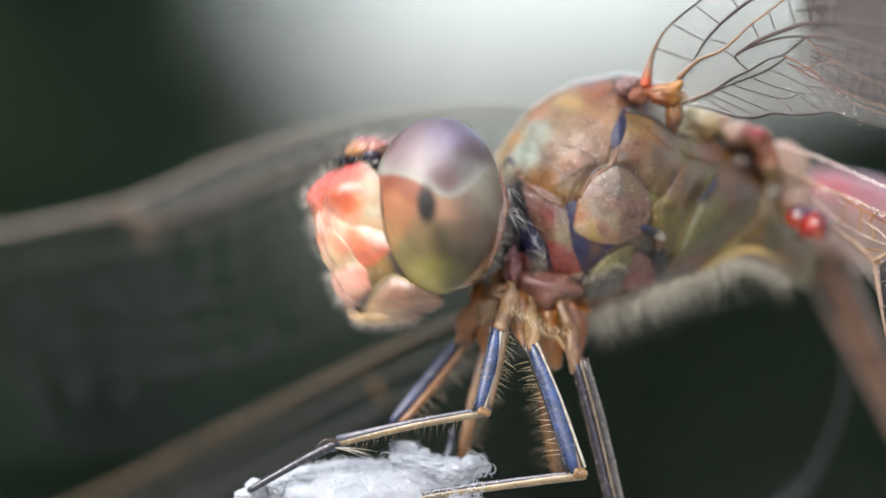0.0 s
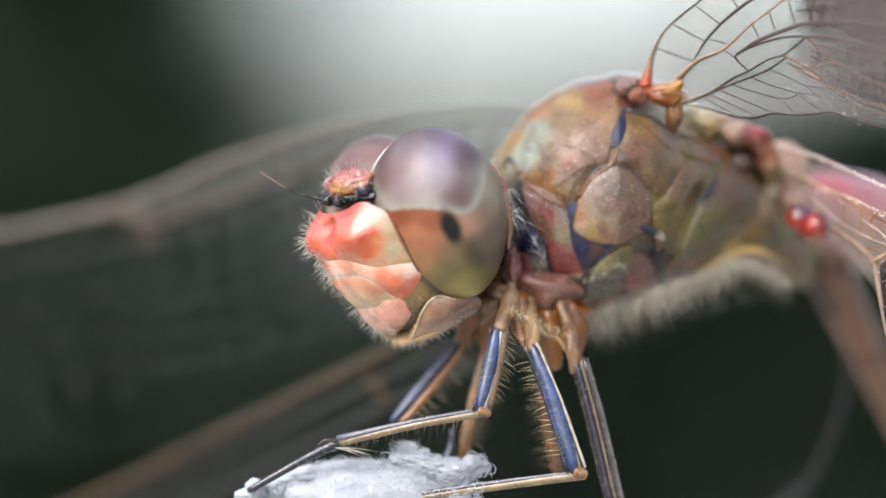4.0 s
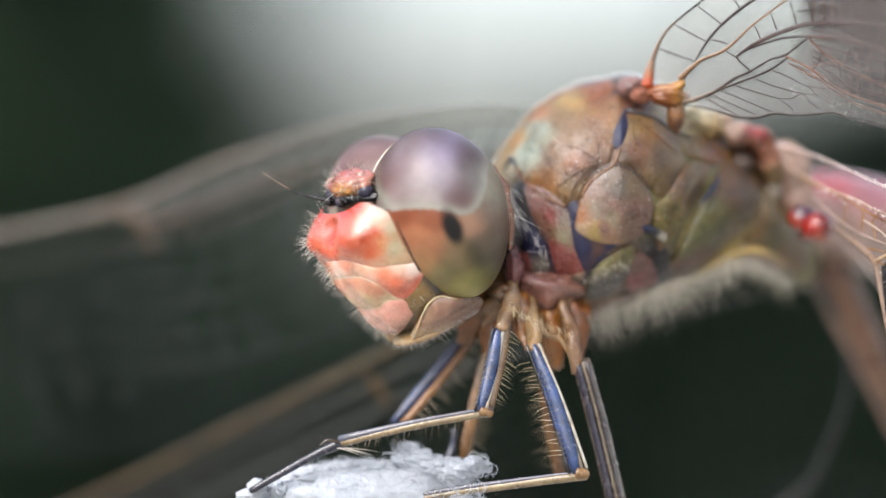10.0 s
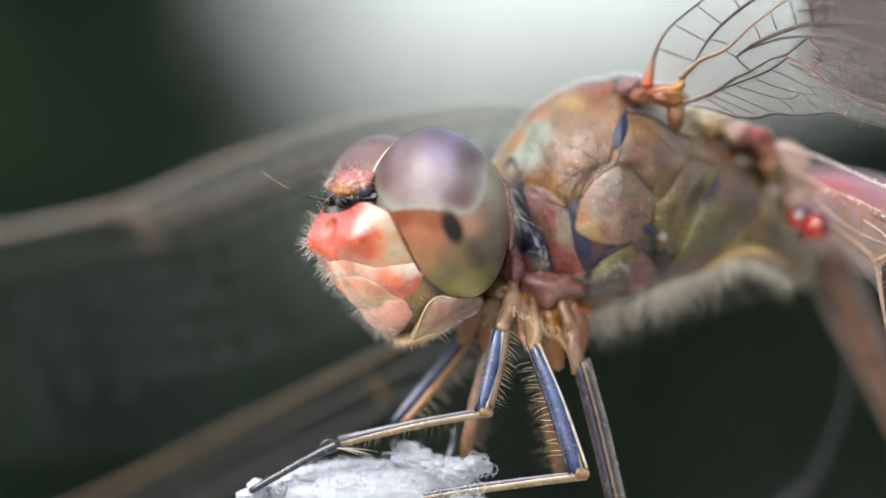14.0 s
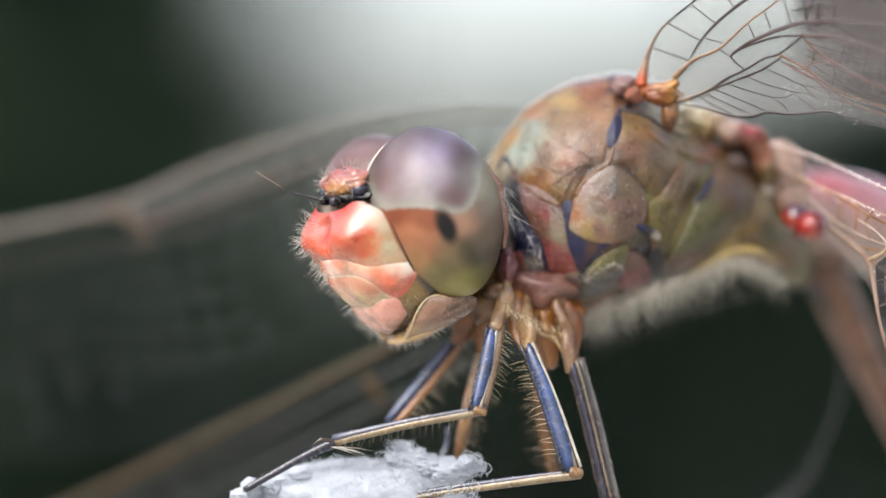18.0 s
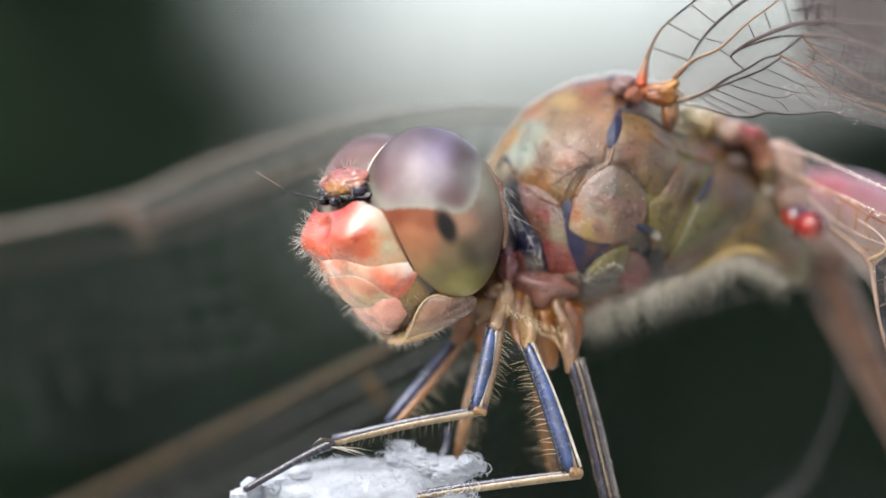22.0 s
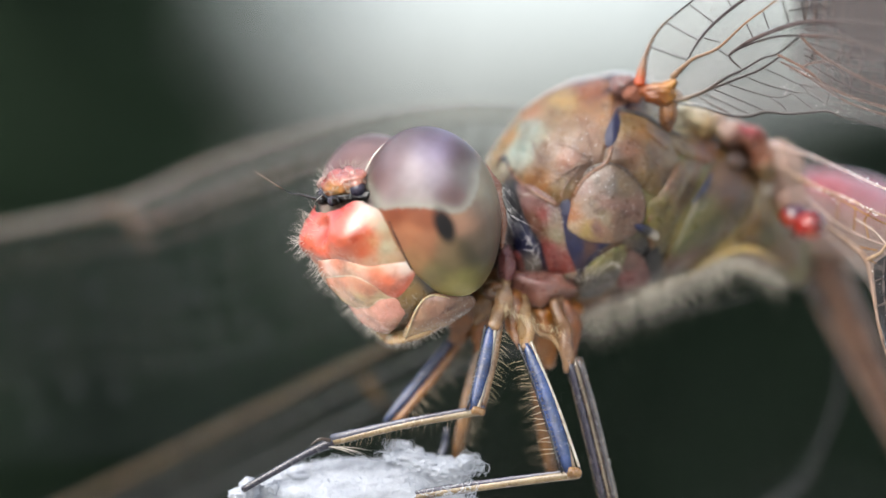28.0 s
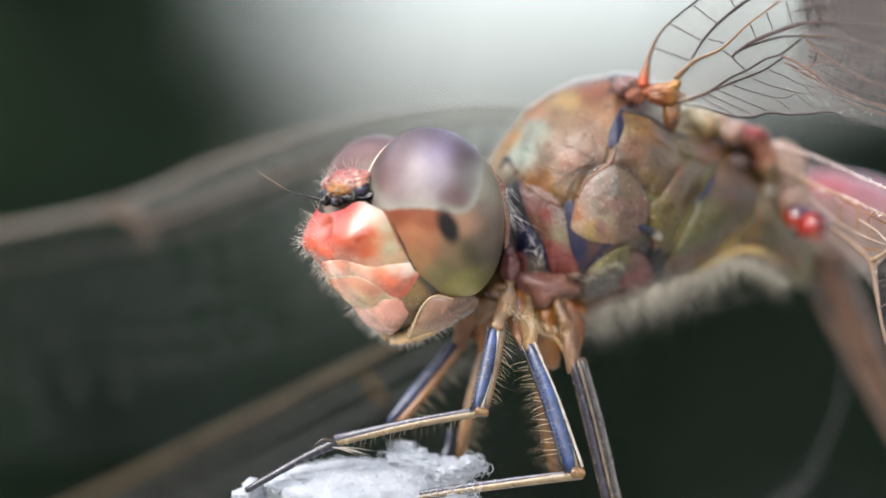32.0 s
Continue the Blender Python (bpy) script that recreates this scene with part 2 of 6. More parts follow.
def spike(geo, a, d, r, bend=None, seg=3):
    """A thin tapering bristle from a along d."""
    a, d = Vector(a), Vector(d)
    n = d.normalized()
    s = n.orthogonal().normalized()
    t = n.cross(s)
    mid = a + d * 0.5 + (bend * 0.5 if bend else Vector())
    end = a + d + (bend * 1.6 if bend else Vector())
    v = []
    for p, k in ((a, 1.0), (mid, 0.75)):
        for i in range(seg):
            th = 2 * math.pi * i / seg
            v.append(p + (s * math.cos(th) + t * math.sin(th)) * (r * k))
    v.append(end)
    f = [(i, (i + 1) % seg, seg + (i + 1) % seg, seg + i) for i in range(seg)]
    f += [(seg + i, seg + (i + 1) % seg, 2 * seg) for i in range(seg)]
    return geo.add(v, f)


ORIGIN = {}


def blend(seeds, p, sharp=3.0):
    """Pigment at p, flowing between the seeds (place, colour)."""
    tot, acc = 0.0, [0.0, 0.0, 0.0]
    for q, c in seeds:
        d2 = sum((a - b) ** 2 for a, b in zip(p, q)) + 0.003
        w = d2 ** (-sharp)
        tot += w
        for i in range(3):
            acc[i] += w * c[i]
    return [a / tot for a in acc]


def part(name, geo, material, parent, label="", smooth=True, origin=None, paint=None):
    """Links a mesh as one object under a thing or a part. paint: one pigment, or a function of the place."""
    o = Vector(origin) if origin is not None else ORIGIN.get(parent, Vector()) if parent else Vector()
    me = bpy.data.meshes.new(name)
    me.from_pydata([tuple((Vector(p) - o) * MM) for p in geo.v], [], geo.f)
    me.update()
    if smooth:
        me.shade_smooth()
    me.materials.append(material)
    if paint:
        at = me.color_attributes.new("pigment", 'FLOAT_COLOR', 'POINT')
        flat = []
        for p in geo.v:
            flat.extend(paint(p) if callable(paint) else paint)
            flat.append(1.0)
        at.data.foreach_set("color", flat)
    ob = new(name, me)
    if parent:
        ob.parent = parent
    ORIGIN[ob] = o
    if label:
        ob["label"] = label
    return ob


def mm_pose(p):
    return pose(p[0] * MM, p[1] * MM, EYE_HEIGHT + p[2] * MM)


# ---- the ground, the undergrowth and the far field ----
def ground():
    g = Geo()
    edge = [-400, -60, -12, -4, -2, -1, -0.5, 0, 0.5, 1, 1.6, 2.2, 3, 4, 6, 9, 14, 25, 60, 150, 400]
    for y in edge:
        for x in edge:
            z = 0.03 * noise.noise(Vector((x * 1.3, y * 1.3, 0))) if abs(x) < 20 and abs(y) < 20 else 0.0
            g.v.append((x * 1000, y * 1000, z * 1000))
    k = len(edge)
    g.f = [(j * k + i, j * k + i + 1, (j + 1) * k + i + 1, (j + 1) * k + i) for j in range(k - 1) for i in range(k - 1)]
    tagged(part("ground", g, M_GROUND, None), "ground under the undergrowth, made pale to bounce light upward", "ground", kind="structure")


def leaves(name, label, count, place, size, seed, material):
    """A mass of folded leaves, each of two slanted halves."""
    rnd = random.Random(seed)
    g = Geo()
    for _ in range(count):
        c = Vector(place(rnd))
        a = Vector((rnd.gauss(0, 1), rnd.gauss(0, 1), rnd.gauss(0.4, 0.7))).normalized()
        b = a.orthogonal().normalized()
        b = (b * math.cos(rnd.random() * 6.28) + a.cross(b) * math.sin(rnd.random() * 6.28)).normalized()
        nn = a.cross(b)
        s = size * rnd.uniform(0.6, 1.4)
        v = [c, c + a * s * 0.5 + b * s * 0.22 + nn * s * 0.06, c + a * s, c + a * s * 0.5 - b * s * 0.22 + nn * s * 0.06, c + a * s * 0.5]
        g.add(v, [(0, 4, 1), (1, 4, 2), (2, 4, 3), (3, 4, 0)])
    return tagged(part(name, g, material, None, smooth=False), label, "foliage", kind="stuff")


def in_patch(rnd, cx, cy, rx, ry, power):
    """A place inside a rounded patch with a ragged rim, and how near the rim it lies (0 to 1)."""
    while True:
        u, v = rnd.uniform(-1, 1), rnd.uniform(-1, 1)
        d = (abs(u) ** power + abs(v) ** power) ** (1 / power) + 0.12 * noise.noise(Vector((u * 4 + cx, v * 4, 1)))
        if d < 1:
            return cx + u * rx, cy + v * ry, d


def low_growth(rnd):
    x, y, d = in_patch(rnd, 0.0, 2.5, 1.9, 1.0, 2.6)
    top = LOW_TOP + 0.012 * math.sin(x * 9) + LOW_SLOPE * max(0, min(x, 0.5))
    top *= 1 if d < 0.75 else 1 - 2.2 * (d - 0.75)
    return (x * 1000, y * 1000, 1000 * (top * (1 - rnd.random() ** 2.2)))


def tall_bush(rnd):
    x, y, d = in_patch(rnd, BUSH_EDGE - 0.72, 2.15, 0.72, 0.55, 4.0)
    lim = 1.5 - 0.3 * max(0, 1 + (x - BUSH_EDGE) * 5)
    lim *= 1 if d < 0.7 or x > BUSH_EDGE - 0.5 else 1 - 1.4 * (d - 0.7)
    if x > BUSH_EDGE - 0.05:
        lim = min(lim, 0.615 + (BUSH_EDGE - x) * 2.4)
    return (x * 1000, y * 1000, 1000 * rnd.uniform(0.02, lim))


LOW_TOP, LOW_SLOPE, BUSH_EDGE = 0.560, 0.45, -0.090
ground()
leaves("undergrowth", "dense low leaves far behind the twig, shade painted in as near-black green", 20000, low_growth, 70, 3, M_LEAF)
leaves("bush", "tall bush, its deep shade painted in as dark green", 15000, tall_bush, 105, 4, M_BUSH)


# ---- the dragonfly ----
ROOT = (-1.13, 0.5, -5.24)
fly = new("dragonfly")
fly.matrix_world = mm_pose(ROOT)
tagged(fly, "red-faced darter dragonfly with brown thorax perched on a white fluffy twig", "dragonfly")
ORIGIN[fly] = Vector(ROOT)

# Thorax barrel: stations from neck to waist: x, top, bottom, nearest depth, half depth.
STATIONS = [(1.22, 1.80, -1.00, 2.2, 0.8), (1.62, 2.63, -1.39, 1.2, 1.5), (2.09, 3.30, -1.60, 0.5, 2.0), (2.69, 3.70, -1.70, 0.15, 2.4),
            (3.30, 3.97, -1.72, 0.0, 2.7), (4.24, 4.17, -1.39, -0.05, 2.8), (5.04, 4.03, -0.99, 0.3, 2.8), (5.78, 3.36, -0.79, 0.8, 2.6),
            (6.92, 2.76, -0.46, 1.9, 2.3), (7.99, 2.09, -0.72, 3.0, 2.0), (8.66, 1.22, -0.98, 4.0, 1.4), (8.93, 0.7, -0.6, 4.8, 0.6)]
STATIONS = [(x, top, low, near + 0.9, half) for x, top, low, near, half in STATIONS]
STATION_COLS = [np.array(c) for c in zip(*STATIONS)]


def station(x):
    return [float(np.interp(x, STATION_COLS[0], c)) for c in STATION_COLS[1:]]


def view_scaled(x, y, z):
    """Scales a point with its depth so it keeps its place in the camera's view."""
    k = 1 + y / 100
    return Vector((x * k, y, z * k))


def side(x, z, power=2.3):
    """Depth of the thorax's near surface at x, z."""
    top, bot, near, half = station(x)
    v = min(1.0, abs((z - (top + bot) / 2) / ((top - bot) / 2)))
    return near + half - half * (1 - v ** power) ** (1 / power)


def on_side(x, z, lift=0.0):
    return view_scaled(x, side(x, z) - lift, z)


# Colours of the thorax as they look from the camera, melting from plate to plate
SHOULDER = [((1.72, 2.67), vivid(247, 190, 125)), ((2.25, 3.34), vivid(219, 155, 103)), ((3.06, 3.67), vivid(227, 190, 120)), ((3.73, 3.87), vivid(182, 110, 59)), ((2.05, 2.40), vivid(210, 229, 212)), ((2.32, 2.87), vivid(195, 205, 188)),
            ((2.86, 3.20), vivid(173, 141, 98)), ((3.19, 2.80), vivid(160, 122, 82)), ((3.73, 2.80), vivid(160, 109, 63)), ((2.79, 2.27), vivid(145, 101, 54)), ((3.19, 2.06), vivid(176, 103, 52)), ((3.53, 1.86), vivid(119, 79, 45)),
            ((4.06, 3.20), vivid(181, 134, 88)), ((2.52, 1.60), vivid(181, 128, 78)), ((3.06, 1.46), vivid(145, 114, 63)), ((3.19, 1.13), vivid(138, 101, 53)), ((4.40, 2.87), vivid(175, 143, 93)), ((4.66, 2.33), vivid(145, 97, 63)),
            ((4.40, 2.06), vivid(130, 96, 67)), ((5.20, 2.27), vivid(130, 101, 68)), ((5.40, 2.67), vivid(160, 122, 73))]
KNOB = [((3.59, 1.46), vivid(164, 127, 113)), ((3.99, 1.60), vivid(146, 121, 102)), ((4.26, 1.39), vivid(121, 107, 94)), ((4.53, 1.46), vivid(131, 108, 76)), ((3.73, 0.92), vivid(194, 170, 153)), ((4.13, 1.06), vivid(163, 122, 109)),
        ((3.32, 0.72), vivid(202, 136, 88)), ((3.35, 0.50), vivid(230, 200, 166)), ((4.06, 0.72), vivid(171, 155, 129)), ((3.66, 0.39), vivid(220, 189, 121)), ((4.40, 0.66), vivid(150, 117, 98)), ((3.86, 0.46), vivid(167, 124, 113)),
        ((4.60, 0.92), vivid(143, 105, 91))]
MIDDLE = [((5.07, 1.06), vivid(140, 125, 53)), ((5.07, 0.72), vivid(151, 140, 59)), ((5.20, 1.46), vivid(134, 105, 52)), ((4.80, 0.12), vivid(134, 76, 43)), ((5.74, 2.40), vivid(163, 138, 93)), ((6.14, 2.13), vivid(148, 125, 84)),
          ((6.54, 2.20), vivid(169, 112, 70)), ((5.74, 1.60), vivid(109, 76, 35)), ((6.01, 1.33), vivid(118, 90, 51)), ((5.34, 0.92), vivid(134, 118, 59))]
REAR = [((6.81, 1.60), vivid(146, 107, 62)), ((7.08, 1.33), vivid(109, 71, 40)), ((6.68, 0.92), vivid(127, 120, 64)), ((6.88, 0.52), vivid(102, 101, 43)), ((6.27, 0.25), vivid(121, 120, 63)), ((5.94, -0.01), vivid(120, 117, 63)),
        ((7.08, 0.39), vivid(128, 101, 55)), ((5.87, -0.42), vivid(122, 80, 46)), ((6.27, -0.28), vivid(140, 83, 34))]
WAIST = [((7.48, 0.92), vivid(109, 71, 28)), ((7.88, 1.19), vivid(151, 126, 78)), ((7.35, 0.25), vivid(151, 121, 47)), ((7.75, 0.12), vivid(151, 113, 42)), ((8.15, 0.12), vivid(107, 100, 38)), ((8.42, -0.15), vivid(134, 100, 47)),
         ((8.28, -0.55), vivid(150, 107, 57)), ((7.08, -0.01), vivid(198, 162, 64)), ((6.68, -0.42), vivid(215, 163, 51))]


def thorax_barrel():
    g = Geo()
    xs = np.linspace(STATIONS[0][0], STATIONS[-1][0], 60)
    seg = 64
    for x in xs:
        top, bot, near, half = station(x)
        zc, hh = (top + bot) / 2, (top - bot) / 2
        for k in range(seg):
            th = 2 * math.pi * k / seg
            c, s = math.cos(th), math.sin(th)
            e = 2 / 2.3
            y = near + half - half * math.copysign(abs(c) ** e, c)
            z = zc + hh * math.copysign(abs(s) ** e, s)
            w = 0.05 * noise.noise(Vector((x * 1.4, y * 1.4, z * 1.4)))
            g.v.append(view_scaled(x, y + w, z + w))
    n = len(xs)
    g.f = [(i * seg + k, i * seg + (k + 1) % seg, (i + 1) * seg + (k + 1) % seg, (i + 1) * seg + k) for i in range(n - 1) for k in range(seg)]
    g.f.append(tuple(range(seg))[::-1])
    g.f.append(tuple((n - 1) * seg + k for k in range(seg)))
    seeds = [((1.96, 0.282), SLATE), ((1.96, 1.22), DARK), ((3.43, 0.013), SLATE), ((1.55, -1.06), RUST), ((3.3, -1.59), AMBER), ((4.5, -0.523), BROWN), ((5.11, -0.389), DARK),
             ((1.42, 2.02), SAND), ((2.3, 3.5), vivid(196, 150, 116)), ((3.1, 3.85), vivid(176, 120, 80)), ((3.7, 3.98), vivid(140, 80, 50)), ((4.24, 4.04), vivid(104, 56, 40)), ((5.84, 3.23), CREAM), ((6.92, 2.69), AMBER), ((7.72, 1.89), BROWN), ((4.24, 3.23), MAUVE),
             ((5.31, 1.89), OLIVE), ((6.25, 1.62), OLIVE), ((8.53, 0.013), OLIVE), ((6.25, -0.389), tone(220, 190, 96)), ((7.32, -0.121), tone(220, 190, 96)), ((2.96, 1.06), RUST), ((4.91, 1.09), OLIVE)]
    return part("thorax", g, M_CUT, fly, "mottled brown thorax with slate-blue sutures", paint=lambda p: blend(seeds, (p[0], p[2])))


thorax = thorax_barrel()


def plate(name, outline, seeds, lift=0.03, bulge=0.16, power=2.4, label="", material=None):
    """A domed plate of cuticle lying on the thorax; outline and pigment seeds in x, z."""
    bulge *= 0.5
    ring = smooth_path([(x, 0, z) for x, z in outline], 7, closed=True)
    n = len(ring)
    c = sum(ring, Vector()) / n
    g = Geo()
    steps = [1.06, 1.0, 0.97, 0.92, 0.84, 0.73, 0.60, 0.46, 0.31, 0.15]
    for i, s in enumerate(steps):
        for p in ring:
            q = c + (p - c) * s
            rise = -0.12 if i == 0 else lift + bulge * (1 - s ** power)
            rise += (0.05 * noise.noise(Vector((q.x * 2.0, q.z * 2.0, len(name)))) + 0.02 * noise.noise(Vector((q.x * 6, q.z * 6, 5)))) * (1.1 - min(1, s))
            g.v.append(on_side(q.x, q.z, rise))
    g.v.append(on_side(c.x, c.z, lift + bulge))
    for i in range(len(steps) - 1):
        for k in range(n):
            g.f.append((i * n + k, i * n + (k + 1) % n, (i + 1) * n + (k + 1) % n, (i + 1) * n + k))
    last = (len(steps) - 1) * n
    g.f += [(last + k, last + (k + 1) % n, len(g.v) - 1) for k in range(n)]
    return part(name, g, material or M_CUT, thorax, label, paint=lambda p: blend(seeds, (p[0], p[2]), 2.0))


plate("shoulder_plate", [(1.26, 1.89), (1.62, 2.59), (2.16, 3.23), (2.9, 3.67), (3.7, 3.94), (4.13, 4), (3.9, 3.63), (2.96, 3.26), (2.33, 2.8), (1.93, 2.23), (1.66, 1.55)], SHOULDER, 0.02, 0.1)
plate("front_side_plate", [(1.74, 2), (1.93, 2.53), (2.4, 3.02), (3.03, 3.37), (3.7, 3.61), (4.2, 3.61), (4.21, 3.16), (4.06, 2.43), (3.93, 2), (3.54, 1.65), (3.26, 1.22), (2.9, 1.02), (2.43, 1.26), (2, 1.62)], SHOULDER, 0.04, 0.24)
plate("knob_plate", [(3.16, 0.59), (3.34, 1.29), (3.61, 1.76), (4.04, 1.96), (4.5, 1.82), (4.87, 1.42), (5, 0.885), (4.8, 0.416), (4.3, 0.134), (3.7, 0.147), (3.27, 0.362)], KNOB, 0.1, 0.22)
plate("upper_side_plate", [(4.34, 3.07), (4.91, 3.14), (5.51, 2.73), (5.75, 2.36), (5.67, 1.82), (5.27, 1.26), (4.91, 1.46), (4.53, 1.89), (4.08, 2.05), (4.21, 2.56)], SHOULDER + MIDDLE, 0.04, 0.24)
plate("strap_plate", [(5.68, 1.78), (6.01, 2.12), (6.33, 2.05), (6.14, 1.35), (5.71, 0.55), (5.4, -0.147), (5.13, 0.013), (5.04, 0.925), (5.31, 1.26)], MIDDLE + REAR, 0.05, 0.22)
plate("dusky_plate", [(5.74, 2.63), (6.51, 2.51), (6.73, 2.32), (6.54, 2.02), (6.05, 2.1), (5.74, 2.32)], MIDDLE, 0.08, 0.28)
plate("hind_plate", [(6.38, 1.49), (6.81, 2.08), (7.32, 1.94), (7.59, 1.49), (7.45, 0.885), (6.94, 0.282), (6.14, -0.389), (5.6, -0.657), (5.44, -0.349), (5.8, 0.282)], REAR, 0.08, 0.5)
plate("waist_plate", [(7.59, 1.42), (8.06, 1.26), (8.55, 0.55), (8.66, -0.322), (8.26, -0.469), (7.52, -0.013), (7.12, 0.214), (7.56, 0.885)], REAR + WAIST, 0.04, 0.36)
plate("belly_edge", [(5.51, -0.684), (6.21, -0.442), (6.94, 0.147), (7.45, -0.067), (8.26, -0.523), (7.86, -0.496), (7.05, -0.335), (6.11, -0.657)], [((5.84, -0.63), OLIVE), ((6.78, -0.188), vivid(226, 196, 104)), ((7.86, -0.389), SKIN)], 0.08, 0.1)
plate("rose_plate", [(1.98, 1.46), (2.33, 1.46), (2.69, 1.25), (2.98, 0.925), (3.06, 0.483), (3.14, 0.013), (3.35, -0.55), (3.19, -0.684), (2.79, -0.657), (2.63, -0.282), (2.52, 0.121), (2.23, 0.576), (2.06, 0.952)],
      [((2.29, 1.22), PINK), ((2.56, 0.818), ROSE), ((2.9, 0.282), tone(176, 160, 120)), ((2.76, 0.013), ROSE), ((3.06, -0.389), vivid(170, 84, 76)), ((2.36, 0.684), MAUVE), ((2.69, 1.09), tone(150, 104, 100)), ((2.98, 0.617), tone(170, 140, 112))], 0.07, 0.1)
plate("rim_plate", [(2.23, -0.657), (2.76, -0.684), (3.33, -0.576), (3.27, -0.737), (2.76, -0.818), (2.29, -0.791)], [((2.36, -0.724), TAN), ((3.16, -0.657), SKIN)], 0.2, 0.04)
plate("lower_rose_plate", [(1.62, -0.282), (1.89, -0.094), (2.09, -0.322), (2.12, -0.858), (1.82, -1.09), (1.55, -0.925)], [((1.82, -0.322), ROSE), ((1.96, -0.791), tone(150, 110, 90)), ((1.69, -0.992), SKIN)], 0.3, 0.15)
plate("breast_plate", [(2.09, -0.845), (2.9, -0.791), (3.26, -0.858), (2.96, -1.26), (2.23, -1.43), (1.89, -1.19)], [((2.23, -1.06), ROSE), ((2.9, -0.992), PINK), ((2.63, -1.33), TAN)], 0.22, 0.14)
plate("slate_suture", [(2.98, 1), (3.22, 1.11), (3.26, 0.483), (3.7, 0.094), (4.17, 0.121), (3.7, -0.188), (3.5, -0.523), (3.27, -0.389), (3.06, 0.349)], [((3.1, 0.684), SLATE), ((3.43, 0.013), SLATE), ((3.73, 0.013), tone(100, 60, 50)), ((4.04, 0.08), SLATE)], 0.06, 0.06, material=M_DARKCUT)
plate("slate_spot", [(4.08, 2.4), (4.05, 2.69), (4.21, 3.07), (4.37, 3.14), (4.4, 2.83), (4.26, 2.48)], [((4.17, 2.76), SLATE)], 0.09, 0.02, material=M_DARKCUT)
# Raised slate plate; near-black seeds put the neck hollow's shade into its colour
plate("slate_hollow", [(1.76, 1.35), (2.02, 1.22), (2.16, 0.55), (2.43, 0.013), (2.52, -0.523), (2.16, -0.684), (1.96, -0.121), (1.72, 0.55)], [((1.89, 1.09), DARK), ((2.16, 0.147), SLATE), ((2.29, -0.523), GREY)], 0.06, 0.06, material=M_DARKCUT)
plate("olive_plate", [(3.46, -0.791), (3.7, -0.389), (4.21, -0.054), (4.53, 0.013), (4.46, -0.523), (4.04, -1.06), (3.5, -1.17)], [((3.83, -0.389), OLIVE), ((4.3, -0.188), OLIVE), ((3.83, -0.925), GREY), ((4.24, -0.791), GREY)], 0.1, 0.18)
plate("small_rose_plate", [(4.37, -0.791), (4.61, -0.121), (4.97, -0.282), (5.07, -0.791), (4.57, -1.03)], [((4.64, -0.389), tone(140, 96, 80)), ((4.77, -0.791), ROSE), ((4.57, -0.858), ROSE)], 0.1, 0.14)
plate("dark_fold", [(4.91, -0.523), (5.04, -0.188), (5.28, 0.013), (5.36, -0.188), (5.2, -0.523), (5.04, -0.657)], [((5.11, -0.322), DARK)], 0.08, 0.05, material=M_DARKCUT)
plate("breathing_slit", [(4.77, 0.55), (5.04, 0.523), (5.31, 0.349), (5.28, 0.174), (5.04, 0.282), (4.8, 0.416)], [((4.91, 0.483), SLATE), ((5.11, 0.389), DARK), ((5.28, 0.228), IVORY)], 0.14, 0.14, material=M_DARKCUT)
plate("belly_plate", [(3.19, -1.62), (3.97, -1.19), (4.91, -0.952), (5.44, -0.791), (4.91, -1.11), (4.1, -1.46), (3.43, -1.7)], [((3.43, -1.59), RUST), ((4.24, -1.26), SKIN), ((5.04, -0.952), TAN)], 0.1, 0.1)
plate("dusky_knob", [(3.06, -1.59), (3.23, -1.39), (3.43, -1.53), (3.4, -1.73), (3.16, -1.76)], [((3.27, -1.59), tone(70, 50, 66))], 0.5, 0.2)
plate("dusky_knob", [(2.02, -1.26), (2.23, -1.22), (2.29, -1.39), (2.16, -1.51), (2.01, -1.43)], [((2.16, -1.37), tone(50, 36, 46))], 0.6, 0.15)


def ridge(name, pts, rads, colour, lift=0.05, material=None):
    """A raised line on the thorax."""
    g = Geo()
    tube(g, [on_side(x, z, lift) for x, z in pts], rads, 8, 5)
    return part(name, g, material or M_CUT, thorax, paint=colour)


ridge("suture", [(4.4, 3.3), (5.04, 3.1), (5.58, 2.75), (6.49, 2.52)], [0.06, 0.05, 0.045, 0.02], tone(84, 80, 84), 0.03)
ridge("suture", [(4.26, 3.12), (4.4, 3.3), (4.64, 3.37)], [0.03, 0.06, 0.03], SLATE, 0.0)
ridge("suture", [(6.58, 1.76), (6.41, 1.42), (6.11, 1.06)], [0.03, 0.08, 0.03], SLATE, 0.3)
ridge("suture", [(3.37, 1.38), (3.65, 1.81), (4.04, 1.98), (4.5, 1.86), (4.91, 1.42)], [0.03, 0.045, 0.05, 0.04, 0.03], tone(96, 70, 52), 0.08)
ridge("suture", [(4.21, 2.4), (4.08, 2.02), (3.57, 1.65), (3.3, 1.22)], [0.04, 0.05, 0.05, 0.04], RUST, 0.1)
ridge("suture", [(1.76, 1.89), (2.02, 1.55), (2.49, 1.22), (2.92, 1)], [0.05, 0.04, 0.04, 0.05], RUST, 0.1)
ridge("suture", [(1.49, 1.89), (1.66, 2.13), (1.77, 1.89)], [0.04, 0.07, 0.04], SLATE, 0.03)
